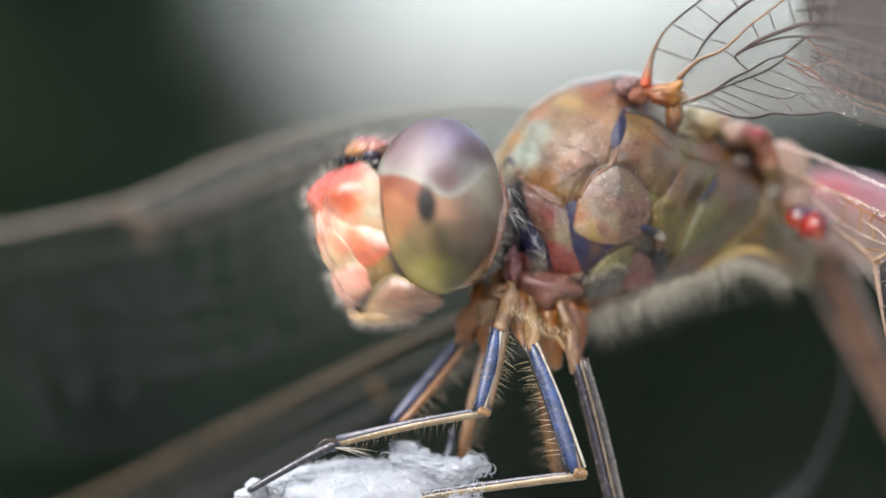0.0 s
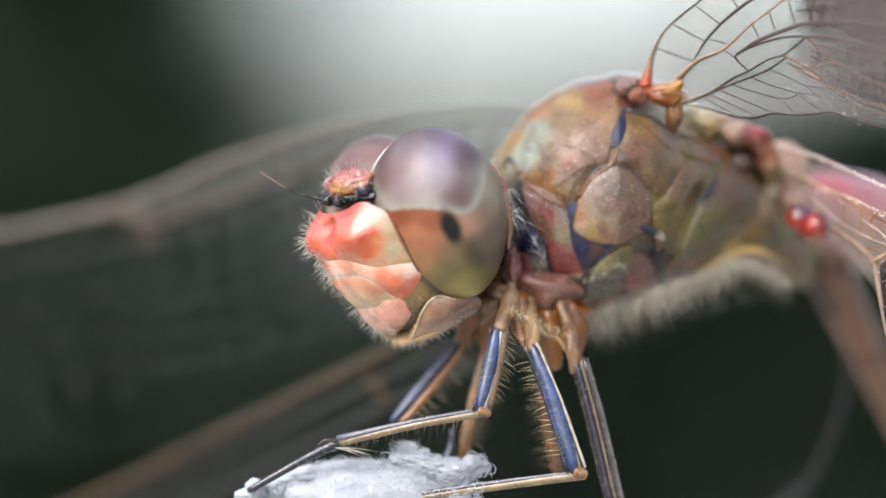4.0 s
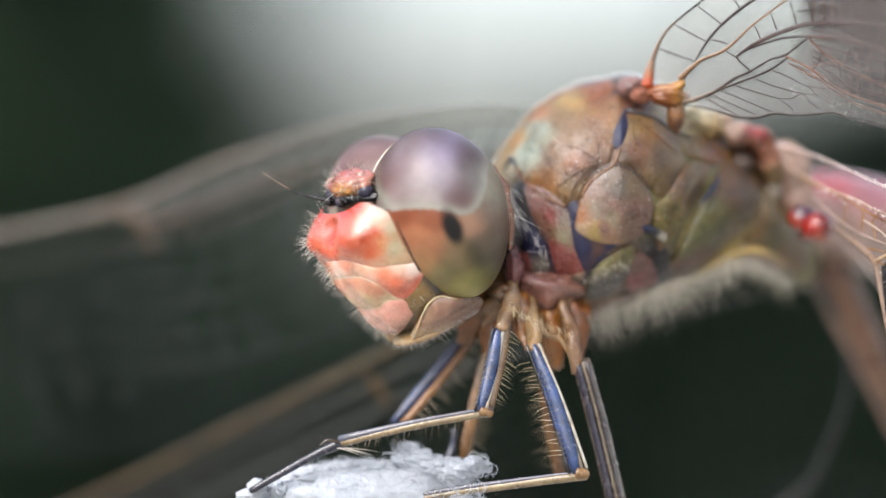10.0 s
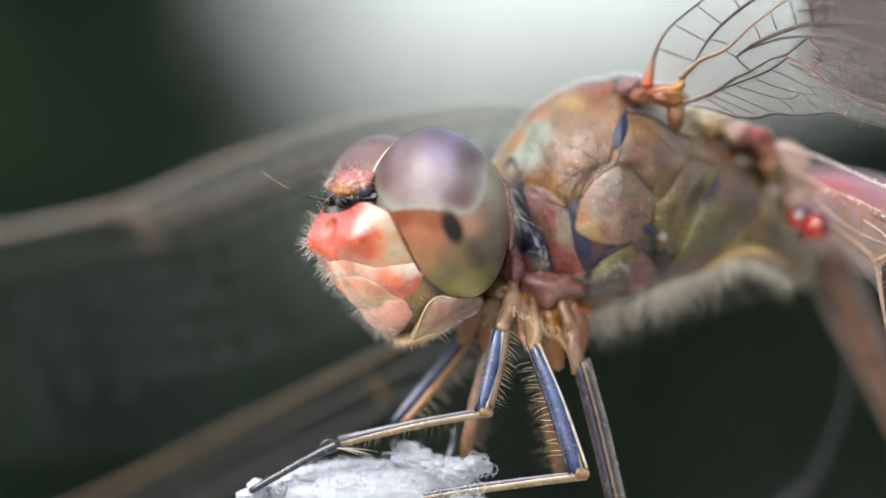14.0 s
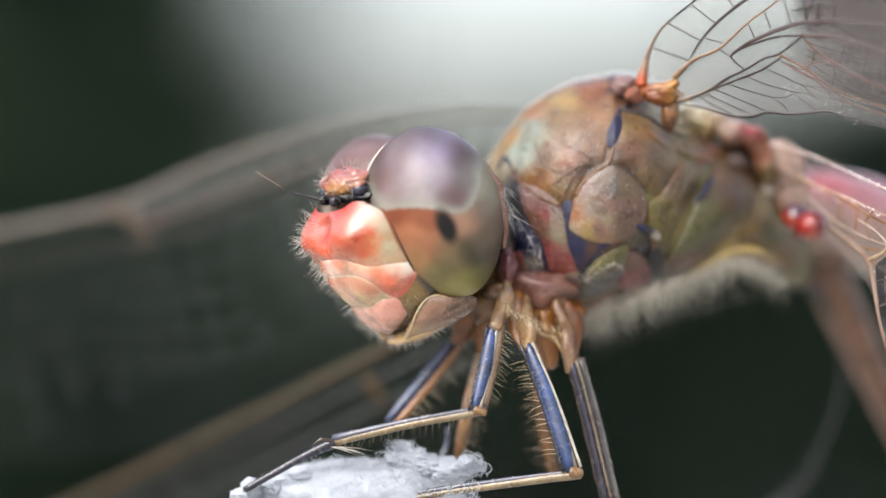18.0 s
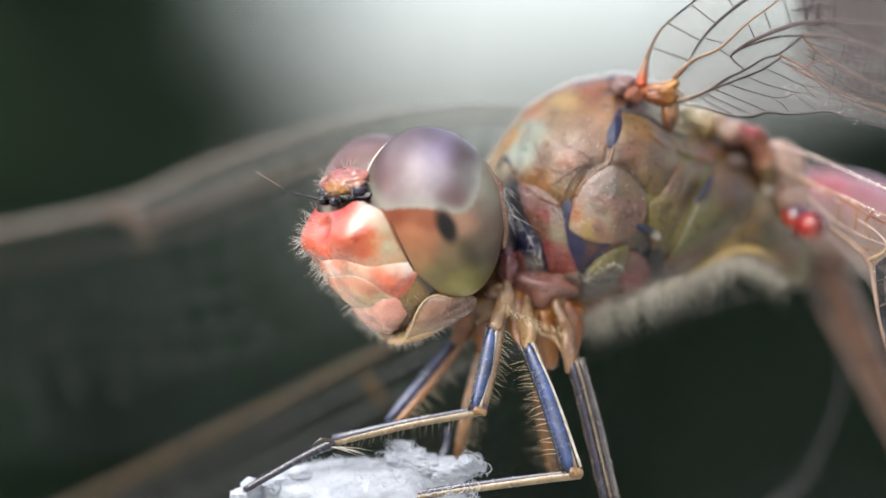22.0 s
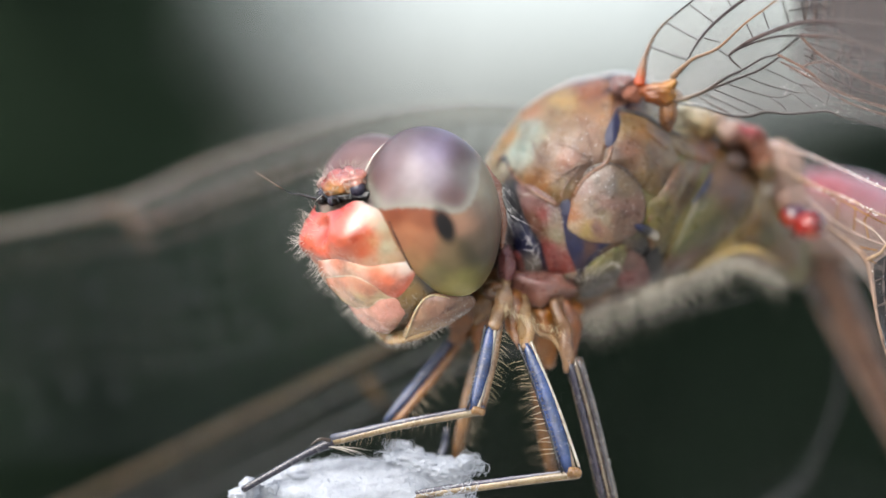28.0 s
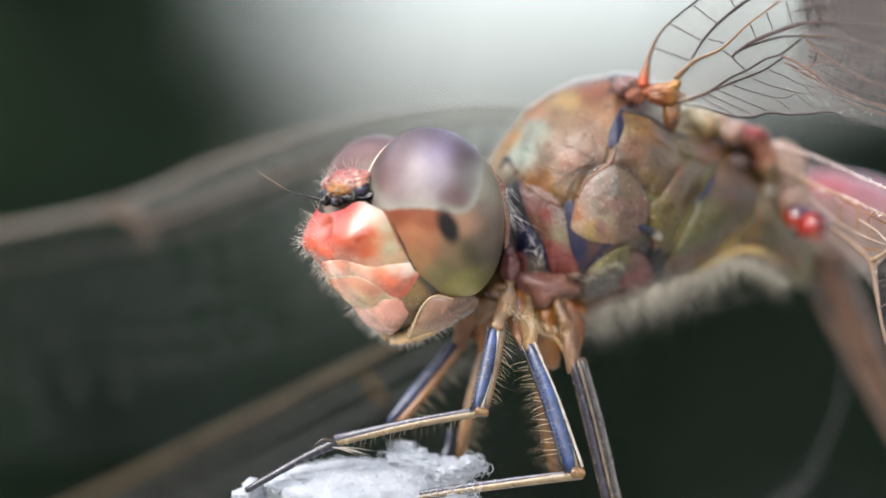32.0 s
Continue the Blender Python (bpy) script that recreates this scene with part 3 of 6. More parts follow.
for pts in ([(3.73, 2.05), (3.3, 1.89), (2.69, 1.46)], [(3.73, 2.08), (3.23, 2.4), (2.9, 2.45)], [(3.73, 2.08), (3.63, 2.69), (3.3, 3.16)], [(3.43, 1.89), (3.16, 1.55), (2.95, 1.14)], [(2.29, 2.56), (2.56, 2.02), (3.03, 1.73)],
            [(4.5, 2.69), (4.91, 2.32), (5.38, 1.89)], [(4.77, 2.94), (5.17, 2.63), (5.58, 2.29)]):
    ridge("crease", pts, [0.01, 0.022, 0.01], tone(168, 118, 80), 0.155)
for pts in ([(6.92, 1.89), (6.78, 1.22), (6.31, 0.416), (5.78, -0.255)], [(7.32, 1.62), (7.21, 1.02), (6.78, 0.483)], [(6.11, 1.89), (5.78, 1.22), (5.38, 0.282)]):
    ridge("crease", pts, [0.02, 0.04, 0.02], tone(140, 126, 80), 0.115)
ridge("belly_seam", [(4.77, -1.11), (5.51, -0.858), (6.25, -0.469), (6.92, -0.094), (7.52, -0.04), (8.19, -0.362)], [0.05, 0.1, 0.13, 0.14, 0.12, 0.06], tone(228, 190, 92), 0.06, M_FACE)
ridge("suture", [(5.82, 2.02), (5.47, 1.35), (5.07, 0.617)], [0.03, 0.03, 0.03], RUST, 0.08)


def lump(name, at, r, colour, material=None, parent=None, bumpy=0.08, label="", turn=None):
    g = Geo()
    blob(g, at, r, nu=24, nv=16, lump=bumpy, seed=at[0], m=turn)
    return part(name, g, material or M_CUT, parent or thorax, label, paint=colour)


# Wing roots and the ridge of the back
lump("wing_socket", (4.56, 1.8, 3.92), (0.34, 0.4, 0.28), tone(190, 140, 136), bumpy=0.2)
lump("wing_socket", (4.79, 1.6, 3.72), (0.3, 0.3, 0.22), tone(160, 92, 62), M_VEIN, bumpy=0.35)
lump("wing_socket", (4.32, 2.6, 4), (0.24, 0.3, 0.16), tone(96, 70, 66), bumpy=0.3)
g = Geo()
blob(g, (5.46, 1.2, 3.68), (0.44, 0.36, 0.28), nu=40, nv=28, shape=lambda u, p: p * (1 + 0.2 * noise.noise(u * 1.7 + Vector((5, 1, 2))) + 0.12 * noise.noise(u * 5) + 0.05 * noise.noise(u * 12)))
tube(g, [(4.95, 1.25, 3.74), (5.3, 1.1, 3.82), (5.6, 1.05, 3.88), (5.78, 1.0, 4.0)], [0.13, 0.15, 0.14, 0.08], 14, 6, rough=0.4)
blob(g, (5.62, 1.3, 3.36), (0.22, 0.25, 0.52), nu=30, nv=20, lump=0.25, seed=9)
part("wing_root", g, M_COXA, thorax, "ochre wing root", paint=lambda p: blend([((5.11, 3.7), vivid(175, 95, 42)), ((5.38, 3.95), vivid(203, 129, 42)), ((5.68, 3.9), vivid(224, 159, 63)), ((5.74, 3.6), vivid(198, 137, 48)), ((5.64, 3.3), vivid(168, 110, 48)), ((5.58, 3.0), vivid(132, 85, 46)), ((5.4, 3.6), vivid(170, 98, 32)), ((5.55, 3.75), vivid(198, 127, 36))], (p[0], p[2])))
BACK = [((5.74, 3.2), tone(200, 190, 156)), ((6.2, 3.1), tone(214, 198, 160)), ((6.5, 2.85), tone(190, 158, 100)), ((6.95, 2.95), tone(206, 170, 156)), ((7.45, 2.8), tone(200, 70, 70)), ((7.3, 2.5), tone(150, 88, 50)), ((7.75, 2.3), tone(170, 96, 50)), ((7.9, 1.7), tone(130, 100, 50)), ((7.15, 2.35), tone(84, 58, 40))]
g = Geo()
tube(g, [view_scaled(x, y, z) for x, y, z in ((5.6, 2.6, 3.1), (6.25, 3.1, 2.96), (6.95, 3.3, 2.78), (7.45, 3.6, 2.52), (7.75, 3.7, 2.1), (7.92, 3.7, 1.6))], [0.28, 0.36, 0.30, 0.36, 0.3, 0.2], 28, 10, rough=0.8)
part("back_ridge", g, M_BACK, thorax, "cream to red ridge of the back", paint=lambda p: blend(BACK, (p[0] / (1 + p[1] / 100), p[2] / (1 + p[1] / 100)), 2.0))
for at, r, c in (((7.3, 3.4, 2.1), (0.36, 0.4, 0.26), tone(92, 64, 44)), ((7.68, 4, 2.74), (0.28, 0.4, 0.16), tone(206, 62, 70)), ((8.15, 4, 1.42), (0.26, 0.3, 0.3), tone(170, 156, 140)),
                 ((8.49, 4.2, 1.97), (0.6, 0.5, 0.62), tone(196, 156, 136)), ((8.75, 4.4, 1.3), (0.5, 0.5, 0.6), tone(190, 148, 128))):
    lump("back_lump", at, r, c, M_BACK, bumpy=0.25)
# The beads' violet highlight and paler bottom are painted into their colours
lump("red_bead", (8.77, 2.8, 0.758), (0.36, 0.34, 0.32), lambda p: blend([((8.5, 0.5), vivid(214, 74, 46)), ((8.9, 1.0), vivid(120, 70, 96))], (p[0], p[2])), M_BEAD)
lump("red_bead", (9.15, 2.5, 0.536), (0.42, 0.4, 0.38), lambda p: blend([((8.9, 0.5), vivid(196, 44, 24)), ((9.4, 0.6), vivid(140, 20, 14)), ((9.1, 0.1), vivid(210, 120, 90))], (p[0], p[2])), M_BEAD, label="glossy crimson bead at the hind wing root")
lump("bead_base", (8.99, 3.2, 0.318), (0.3, 0.3, 0.16), tone(176, 110, 90))

# ---- abdomen ----
g = Geo()
tube(g, [(8.75, 6, 0.639), (9.52, 6.6, 0.843), (10.8, 8, 0.637), (12.7, 11, 0.074), (17.7, 18, -1.41)], [0.9, 1.15, 1.2, 1.15, 1.1], 32, 8)
part("abdomen", g, M_FACE, fly, "crimson abdomen with a pale brown underside",
     paint=lambda p: blend([((0, 2.4), tone(200, 48, 72)), ((0, 1.9), tone(196, 56, 78)), ((0, 1.4), tone(190, 122, 110)), ((0, 0.9), tone(176, 134, 114)), ((0, -0.4), BROWN)], (0, p[2] + 0.25 + 0.33 * (p[0] - 9.6)), 2.0))

# ---- head, in its own axes: x to the insect's left, y back, z up ----
HEAD_AT = (-0.663, 0.9, 0.622)
HEAD_TURN = Matrix.Rotation(radians(-5), 4, 'Y') @ Matrix.Rotation(radians(-56), 4, 'Z') @ Matrix.Rotation(radians(22), 4, 'X')


def head_pose(turn, shift=(0, 0, 0)):
    o = (Vector(HEAD_AT) + Vector(shift) - Vector(ROOT)) * MM
    return Matrix.Translation(o) @ turn


g = Geo()
blob(g, (0, -0.8, -0.7), (1.62, 1.3, 1.7), nu=48, nv=32)
blob(g, (0, 1.0, 0.0), (2.12, 0.92, 1.75), nu=40, nv=24)
# Near-black seeds beside the mouth put the gaps' shade into the colour
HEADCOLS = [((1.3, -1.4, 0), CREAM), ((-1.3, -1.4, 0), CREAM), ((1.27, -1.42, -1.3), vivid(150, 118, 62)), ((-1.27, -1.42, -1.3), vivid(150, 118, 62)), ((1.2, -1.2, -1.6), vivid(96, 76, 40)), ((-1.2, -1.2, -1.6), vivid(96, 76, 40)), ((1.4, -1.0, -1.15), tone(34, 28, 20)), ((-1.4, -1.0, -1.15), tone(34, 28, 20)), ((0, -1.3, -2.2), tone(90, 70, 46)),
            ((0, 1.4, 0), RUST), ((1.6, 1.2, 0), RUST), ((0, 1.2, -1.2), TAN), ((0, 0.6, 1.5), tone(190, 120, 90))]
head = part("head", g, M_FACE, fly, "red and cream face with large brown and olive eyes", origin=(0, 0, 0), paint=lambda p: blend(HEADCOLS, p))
head.matrix_basis = head_pose(HEAD_TURN)


def camera_view(p):
    """Where a point of the resting head lies in the camera's view: along and up, in millimetres."""
    w = HEAD_TURN @ Vector(p) + Vector(HEAD_AT)
    k = 1 / (1 + w.y / 100)
    return w.x * k, w.z * k


def head_local(x, z, y):
    """The head's own coordinates of a point given in the camera's view, at depth y."""
    return HEAD_TURN.inverted() @ (view_scaled(x, y, z) - Vector(HEAD_AT))


# Cap colours hold the soft violet sky sheen and the dimmer rims
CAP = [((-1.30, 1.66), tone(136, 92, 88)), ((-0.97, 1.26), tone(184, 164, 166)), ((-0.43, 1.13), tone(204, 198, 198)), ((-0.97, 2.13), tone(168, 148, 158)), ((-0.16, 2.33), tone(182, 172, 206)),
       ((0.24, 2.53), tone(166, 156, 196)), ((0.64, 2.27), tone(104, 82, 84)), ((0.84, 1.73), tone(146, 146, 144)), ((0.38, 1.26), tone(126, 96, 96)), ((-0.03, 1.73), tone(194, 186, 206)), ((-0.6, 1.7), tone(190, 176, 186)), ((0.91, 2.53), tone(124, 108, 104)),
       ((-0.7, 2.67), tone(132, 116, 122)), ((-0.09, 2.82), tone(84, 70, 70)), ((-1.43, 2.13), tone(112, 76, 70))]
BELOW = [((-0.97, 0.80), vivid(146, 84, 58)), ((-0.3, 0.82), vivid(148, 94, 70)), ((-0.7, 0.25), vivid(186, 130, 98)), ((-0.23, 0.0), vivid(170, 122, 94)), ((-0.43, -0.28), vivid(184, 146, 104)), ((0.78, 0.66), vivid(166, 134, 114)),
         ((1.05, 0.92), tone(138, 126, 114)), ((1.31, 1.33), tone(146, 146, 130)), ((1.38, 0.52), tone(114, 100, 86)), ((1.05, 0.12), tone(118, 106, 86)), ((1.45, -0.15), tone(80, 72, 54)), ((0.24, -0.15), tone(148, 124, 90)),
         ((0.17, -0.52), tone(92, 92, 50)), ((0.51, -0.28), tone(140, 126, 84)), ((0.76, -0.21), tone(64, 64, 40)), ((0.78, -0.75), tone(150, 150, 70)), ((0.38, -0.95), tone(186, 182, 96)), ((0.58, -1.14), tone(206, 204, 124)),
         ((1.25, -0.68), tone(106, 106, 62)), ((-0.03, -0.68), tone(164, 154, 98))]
CAP_EDGE = [(p.x, p.y) for p in smooth_path([(a, b, 0) for a, b in ((-1.9, 0.90), (-1.10, 0.91), (-0.56, 0.95), (-0.03, 0.90), (0.44, 0.80), (0.72, 0.86), (0.92, 1.09), (1.05, 1.46), (1.10, 1.86), (1.14, 2.27), (1.21, 2.73), (1.3, 3.3))], 6)]
CAP_EDGE_X, CAP_EDGE_Z = (np.array(c) for c in zip(*CAP_EDGE))
FRONT_EDGE = np.array([(p.x, p.y) for p in smooth_path([(-1.68, 1.95, 0), (-1.64, 1.70, 0), (-1.54, 1.44, 0), (-1.34, 1.10, 0), (-1.06, 0.90, 0)], 6)])
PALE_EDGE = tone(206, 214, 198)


def soft_blend(seeds, x, z, width):
    """Pigment melting smoothly between seeds."""
    ws = [math.exp(-((x - q[0]) ** 2 + (z - q[1]) ** 2) / (2 * width * width)) + 1e-9 for q, _ in seeds]
    tot = sum(ws)
    return [sum(w * c[i] for w, (_, c) in zip(ws, seeds)) / tot for i in range(3)]


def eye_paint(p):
    """Violet-grey cap, its sky sheen painted in, with a pale margin over a rufous and olive lower eye."""
    x, z = camera_view((abs(p[0]), p[1], p[2]))
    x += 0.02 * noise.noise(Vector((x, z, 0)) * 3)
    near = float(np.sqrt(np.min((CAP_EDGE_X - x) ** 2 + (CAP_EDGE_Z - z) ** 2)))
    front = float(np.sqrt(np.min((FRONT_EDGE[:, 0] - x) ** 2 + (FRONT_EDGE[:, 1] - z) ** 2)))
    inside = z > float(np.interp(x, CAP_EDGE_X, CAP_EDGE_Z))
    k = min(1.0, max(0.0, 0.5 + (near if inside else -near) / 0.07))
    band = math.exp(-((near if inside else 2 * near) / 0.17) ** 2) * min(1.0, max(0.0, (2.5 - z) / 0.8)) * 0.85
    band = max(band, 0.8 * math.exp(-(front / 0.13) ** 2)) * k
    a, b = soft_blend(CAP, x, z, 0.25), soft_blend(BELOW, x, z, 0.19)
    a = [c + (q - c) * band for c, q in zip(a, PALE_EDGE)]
    # Lower eye scaled brighter than the cap to make up for weaker light
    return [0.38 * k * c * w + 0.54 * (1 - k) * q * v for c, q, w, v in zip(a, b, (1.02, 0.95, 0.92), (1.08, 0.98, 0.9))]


EYE_LEAN = Matrix.Rotation(radians(-4.5), 3, 'X')


def eye_geo(sgn):
    def shape(u, p):
        k = 1 + 0.10 * u.z - 0.06 * u.z * u.z
        p = Vector((p.x * k * (1.32 if u.x < 0 else 1.0), p.y * k, p.z))
        p.x = max(p.x, -1.43)
        p = EYE_LEAN @ p
        return Vector((p.x * sgn, p.y, p.z))
    g = Geo()
    reach = 1.45 if sgn > 0 else 1.2
    blob(g, (reach * sgn, 0.0 if sgn > 0 else 0.2, 0.15), (reach, 1.5, 2.1 if sgn > 0 else 2.0), shape=shape, nu=176, nv=120)
    return g


part("eye", eye_geo(1), M_EYE, head, "glossy compound eye, violet-brown with a painted sheen above, olive below", paint=eye_paint)
far_eye = part("eye", eye_geo(-1), M_EYE, head, "glossy compound eye, violet-brown with a painted sheen above, olive below", paint=lambda p: [c * k for c, k in zip(eye_paint(p), (1.15, 1.0, 0.93))])

for s in (1, -1):
    g = Geo()
    tube(g, [(p[0] * s, p[1], p[2]) for p in ((1.64, -1.45, 0.63), (1.66, -1.48, 0.34), (1.67, -1.47, 0.03), (1.48, -1.30, -0.79), (0.99, -0.81, -1.50))], [0.012, 0.026, 0.03, 0.03, 0.02], 8)
    part("eye_rim", g, M_SHINE, head, paint=tone(58, 44, 40))

for s in (1, -1):
    g = Geo()
    tube(g, [(q.x * s, q.y, q.z) for q in (head_local(*c) for c in ((0.95, 2.30, 0.35), (1.08, 2.06, 0.25), (1.25, 1.80, 0.15), (1.41, 1.44, 0.1), (1.55, 1.04, 0.1), (1.62, 0.55, 0.15), (1.60, 0.0, 0.3)))], [0.02, 0.05, 0.11, 0.14, 0.12, 0.08, 0.05], 14, 6, rough=0.6)
    part("eye_margin", g, M_FACE, head, "rusty orange rim behind the eye", paint=lambda p: blend([((0, 0, 2), tone(96, 66, 48)), ((0, 0, 0.6), tone(164, 104, 70)), ((0, 0, -0.6), tone(176, 120, 90))], (0, 0, p[2])))

# Face plates, bands of one rounded front: height, half width, reach forward
FACE_Z = (-2.5, -2.0, -1.45, -0.75, -0.25, 0.55, 1.0, 1.25, 1.45)
FACE_W = (0.8, 1.04, 1.3, 1.6, 1.72, 1.68, 1.5, 1.35, 1.2)
FACE_F = (1.3, 1.85, 2.05, 2.33, 2.46, 2.46, 2.25, 1.95, 1.6)


def eased(pairs):
    """A smooth curve through pairs, as finely spaced columns."""
    return tuple(zip(*[(p.x, p.y) for p in smooth_path([(a, b, 0) for a, b in pairs], 8)]))


WIDE, REACH = eased(zip(FACE_Z, FACE_W)), eased(zip(FACE_Z, FACE_F))


def face_at(th, z, rise):
    w, f = float(np.interp(z, *WIDE)), float(np.interp(z, *REACH))
    k = 1 + rise / 2.3
    return (math.sin(th) * w * k, -f * math.cos(th) ** 0.62 * k, z)


def both(seeds):
    return seeds + [((-p[0], p[1], p[2]), c) for p, c in seeds if p[0]]


def face_plate(name, label, low, high, turn, bulge, seeds, bumps=(), material=None, na=84, nz=26):
    """One plate of the face between two sutures, given as turn from the midline (degrees) and height; bumps: turn, height, size, width."""
    g = Geo()
    low, high = eased(low), eased(high)
    for j in range(nz + 1):
        t = j / nz
        dome = 1 - abs(2 * t - 1) ** 3.5
        for i in range(na + 1):
            a = -1 + 2 * i / na
            deg = abs(a) * turn
            z0, z1 = (float(np.interp(deg, *c)) for c in (low, high))
            z = z0 + (z1 - z0) * t
            rise = bulge * dome * (1 - abs(a) ** 7) - (0.012 if j in (0, nz) or i in (0, na) else 0.0)
            for bt, bz, size, wide in bumps:
                rise += size * math.exp(-(((deg - bt) * 0.03) ** 2 + (z - bz) ** 2) / wide ** 2) * (0.15 + 0.85 * math.sin(math.pi * t) ** 0.8)
            rise += 0.025 * noise.noise(Vector((a * 5, z * 3, 7 + len(name))))
            g.v.append(face_at(math.radians(a * turn), z, rise))
    n = na + 1
    g.f = [(j * n + i, j * n + i + 1, (j + 1) * n + i + 1, (j + 1) * n + i) for j in range(nz) for i in range(na)]
    return part(name, g, material or M_LOWFACE, head, label, paint=lambda p: blend(both(seeds), p, 1.7))


BROW = [(0, 1.19), (12, 1.21), (24, 1.23), (36, 1.28), (48, 1.22), (60, 1.0), (70, 0.6), (85, 0.1)]
FOLD = [(0, 0.2), (18, 0.14), (37, -0.2), (52, -0.31), (67, -0.48), (85, -0.75)]
LOBE = [(0, -0.25), (21, -0.33), (34, -0.75), (40, -1.13), (51, -1.3), (63, -1.22), (85, -0.95)]
LIPTOP = [(0, -1.22), (10, -1.25), (20, -1.2), (31, -1.13), (44, -1.22), (60, -1.45)]
LIPEND = [(0, -2.15), (26, -1.98), (47, -1.70), (60, -1.48)]
LOBE_RED = [((0.33, -2.26, 1.01), vivid(232, 120, 100)), ((0.21, -2.51, 0.53), vivid(228, 92, 50)), ((0.81, -2.30, 0.97), vivid(234, 122, 104)), ((1.03, -2.54, 0.48), vivid(226, 104, 64)), ((1.22, -2.2, 0.57), vivid(218, 86, 40)), ((1.12, -2.18, 0.2), vivid(222, 104, 58)),
            ((0.67, -2.58, 0.74), vivid(230, 92, 56)), ((0.0, -2.3, 0.7), vivid(214, 74, 42)), ((0.6, -2.45, 0.35), vivid(230, 128, 92)), ((1.33, -1.95, 0.62), vivid(220, 98, 52)), ((1.27, -2.0, 0.32), vivid(220, 100, 54)), ((1.15, -1.9, 0.95), vivid(232, 136, 112))]
BROW_CREAM = [((1.43, -1.72, 0.7), tone(224, 176, 134)), ((1.49, -1.58, 0.57), tone(196, 182, 140)), ((1.47, -1.72, 0.08), tone(204, 192, 150)), ((1.34, -1.57, 0.90), tone(206, 186, 164)), ((1.1, -1.6, 1.15), tone(208, 172, 156)), ((1.32, -1.95, 0.32), vivid(226, 160, 110)),
              ((1.10, -2.12, -0.12), tone(232, 170, 128)), ((1.38, -1.78, -0.28), tone(224, 186, 140)), ((0.38, -2.45, 0.14), tone(236, 140, 104)), ((0.79, -2.31, 0.0), tone(236, 160, 124)), ((0.75, -1.8, 1.22), vivid(238, 96, 84)), ((0.5, -2.0, 1.2), vivid(236, 84, 70))]
frons = face_plate("forehead", "two-lobed glossy red forehead with cream sides", FOLD, BROW, 82, 0.02,
                   LOBE_RED + BROW_CREAM,
                   [(33, 0.80, 0.23, 0.58), (0, 0.98, -0.4, 0.36)], M_FACE)
clypeus = face_plate("clypeus", "pale salmon face plate with redder side lobes", LOBE, FOLD, 82, 0.02,
                     [((0.38, -2.45, 0.08), tone(238, 150, 116)), ((0.79, -2.31, -0.09), tone(238, 176, 144)), ((0.01, -2.49, -0.16), tone(236, 200, 182)), ((0.79, -2.28, -0.37), tone(236, 178, 150)), ((1.26, -1.92, -0.73), vivid(220, 120, 88)), ((1.15, -2.04, -0.44), vivid(226, 138, 108)),
                      ((1.53, -1.48, -0.54), tone(232, 210, 196)), ((1.40, -1.75, -0.42), tone(230, 186, 162)), ((1.34, -1.41, -0.95), vivid(214, 112, 84)), ((1.16, -1.51, -1.19), vivid(206, 98, 74)), ((1.0, -1.9, -0.98), vivid(218, 124, 94)), ((0.6, -2.35, -0.2), tone(240, 196, 166))],
                     [(55, -0.85, 0.14, 0.42)])
face_plate("lower_clypeus", "pale peach lower face plate", LIPTOP, LOBE, 42, 0.03,
           [((0.25, -2.45, -0.41), tone(238, 160, 124)), ((0.79, -2.15, -0.81), tone(214, 142, 106)), ((0.39, -2.29, -0.95), tone(230, 196, 142)), ((0.16, -2.38, -0.74), tone(232, 184, 150)), ((0.6, -2.2, -0.65), tone(222, 146, 110)), ((0.77, -2.02, -1.05), tone(230, 204, 154))],
           [(14, -0.95, 0.06, 0.3)])
labrum = face_plate("labrum", "pale pink upper lip", LIPEND, LIPTOP, 58, 0.07,
                    [((-0.02, -2.04, -1.47), tone(236, 178, 156)), ((0.63, -1.88, -1.46), tone(228, 158, 138)), ((-0.75, -1.35, -2.10), tone(228, 196, 172)), ((0.90, -1.65, -1.49), tone(224, 146, 124)), ((0.53, -1.75, -1.87), tone(204, 150, 122))],
                    [(20, -1.6, 0.07, 0.45)])


def seam(name, curve, turn, colour, rise, radius):
    """A pale raised edge along a suture of the face."""
    cols = eased(curve)
    g = Geo()
    tube(g, [face_at(math.radians(d), float(np.interp(abs(d), *cols)) + 0.02 * noise.noise(Vector((d * 0.1, 3, 1))), rise) for d in np.linspace(-turn, turn, 41)], [radius * 0.6, radius, radius * 0.6], 7, 2)
    return part(name, g, M_LOWFACE, head, paint=colour)


seam("face_seam", LOBE, 48, tone(232, 206, 176), -0.01, 0.03)
seam("face_seam", LIPTOP, 46, tone(226, 200, 166), -0.01, 0.025)


def shield(outline, bulge, push):
    """A thin domed plate inside an outline, swelling along push."""
    ring = smooth_path(outline, 7, closed=True)
    n = len(ring)
    c = sum(ring, Vector()) / n
    push = Vector(push).normalized()
    g = Geo()
    steps = [1.0, 1.02, 0.98, 0.9, 0.78, 0.62, 0.42, 0.2]
    for i, k in enumerate(steps):
        for p in ring:
            q = c + (p - c) * k
            w = 0.02 * noise.noise(q * 3.0)
            g.v.append(q + push * (-0.25 if i == 0 else bulge * (1 - min(1, k) ** 2.6) + w))
    g.v.append(c + push * bulge)
    g.f = [(i * n + k, i * n + (k + 1) % n, (i + 1) * n + (k + 1) % n, (i + 1) * n + k) for i in range(len(steps) - 1) for k in range(n)]
    last = (len(steps) - 1) * n
    g.f += [(last + k, last + (k + 1) % n, len(g.v) - 1) for k in range(n)]
    return g


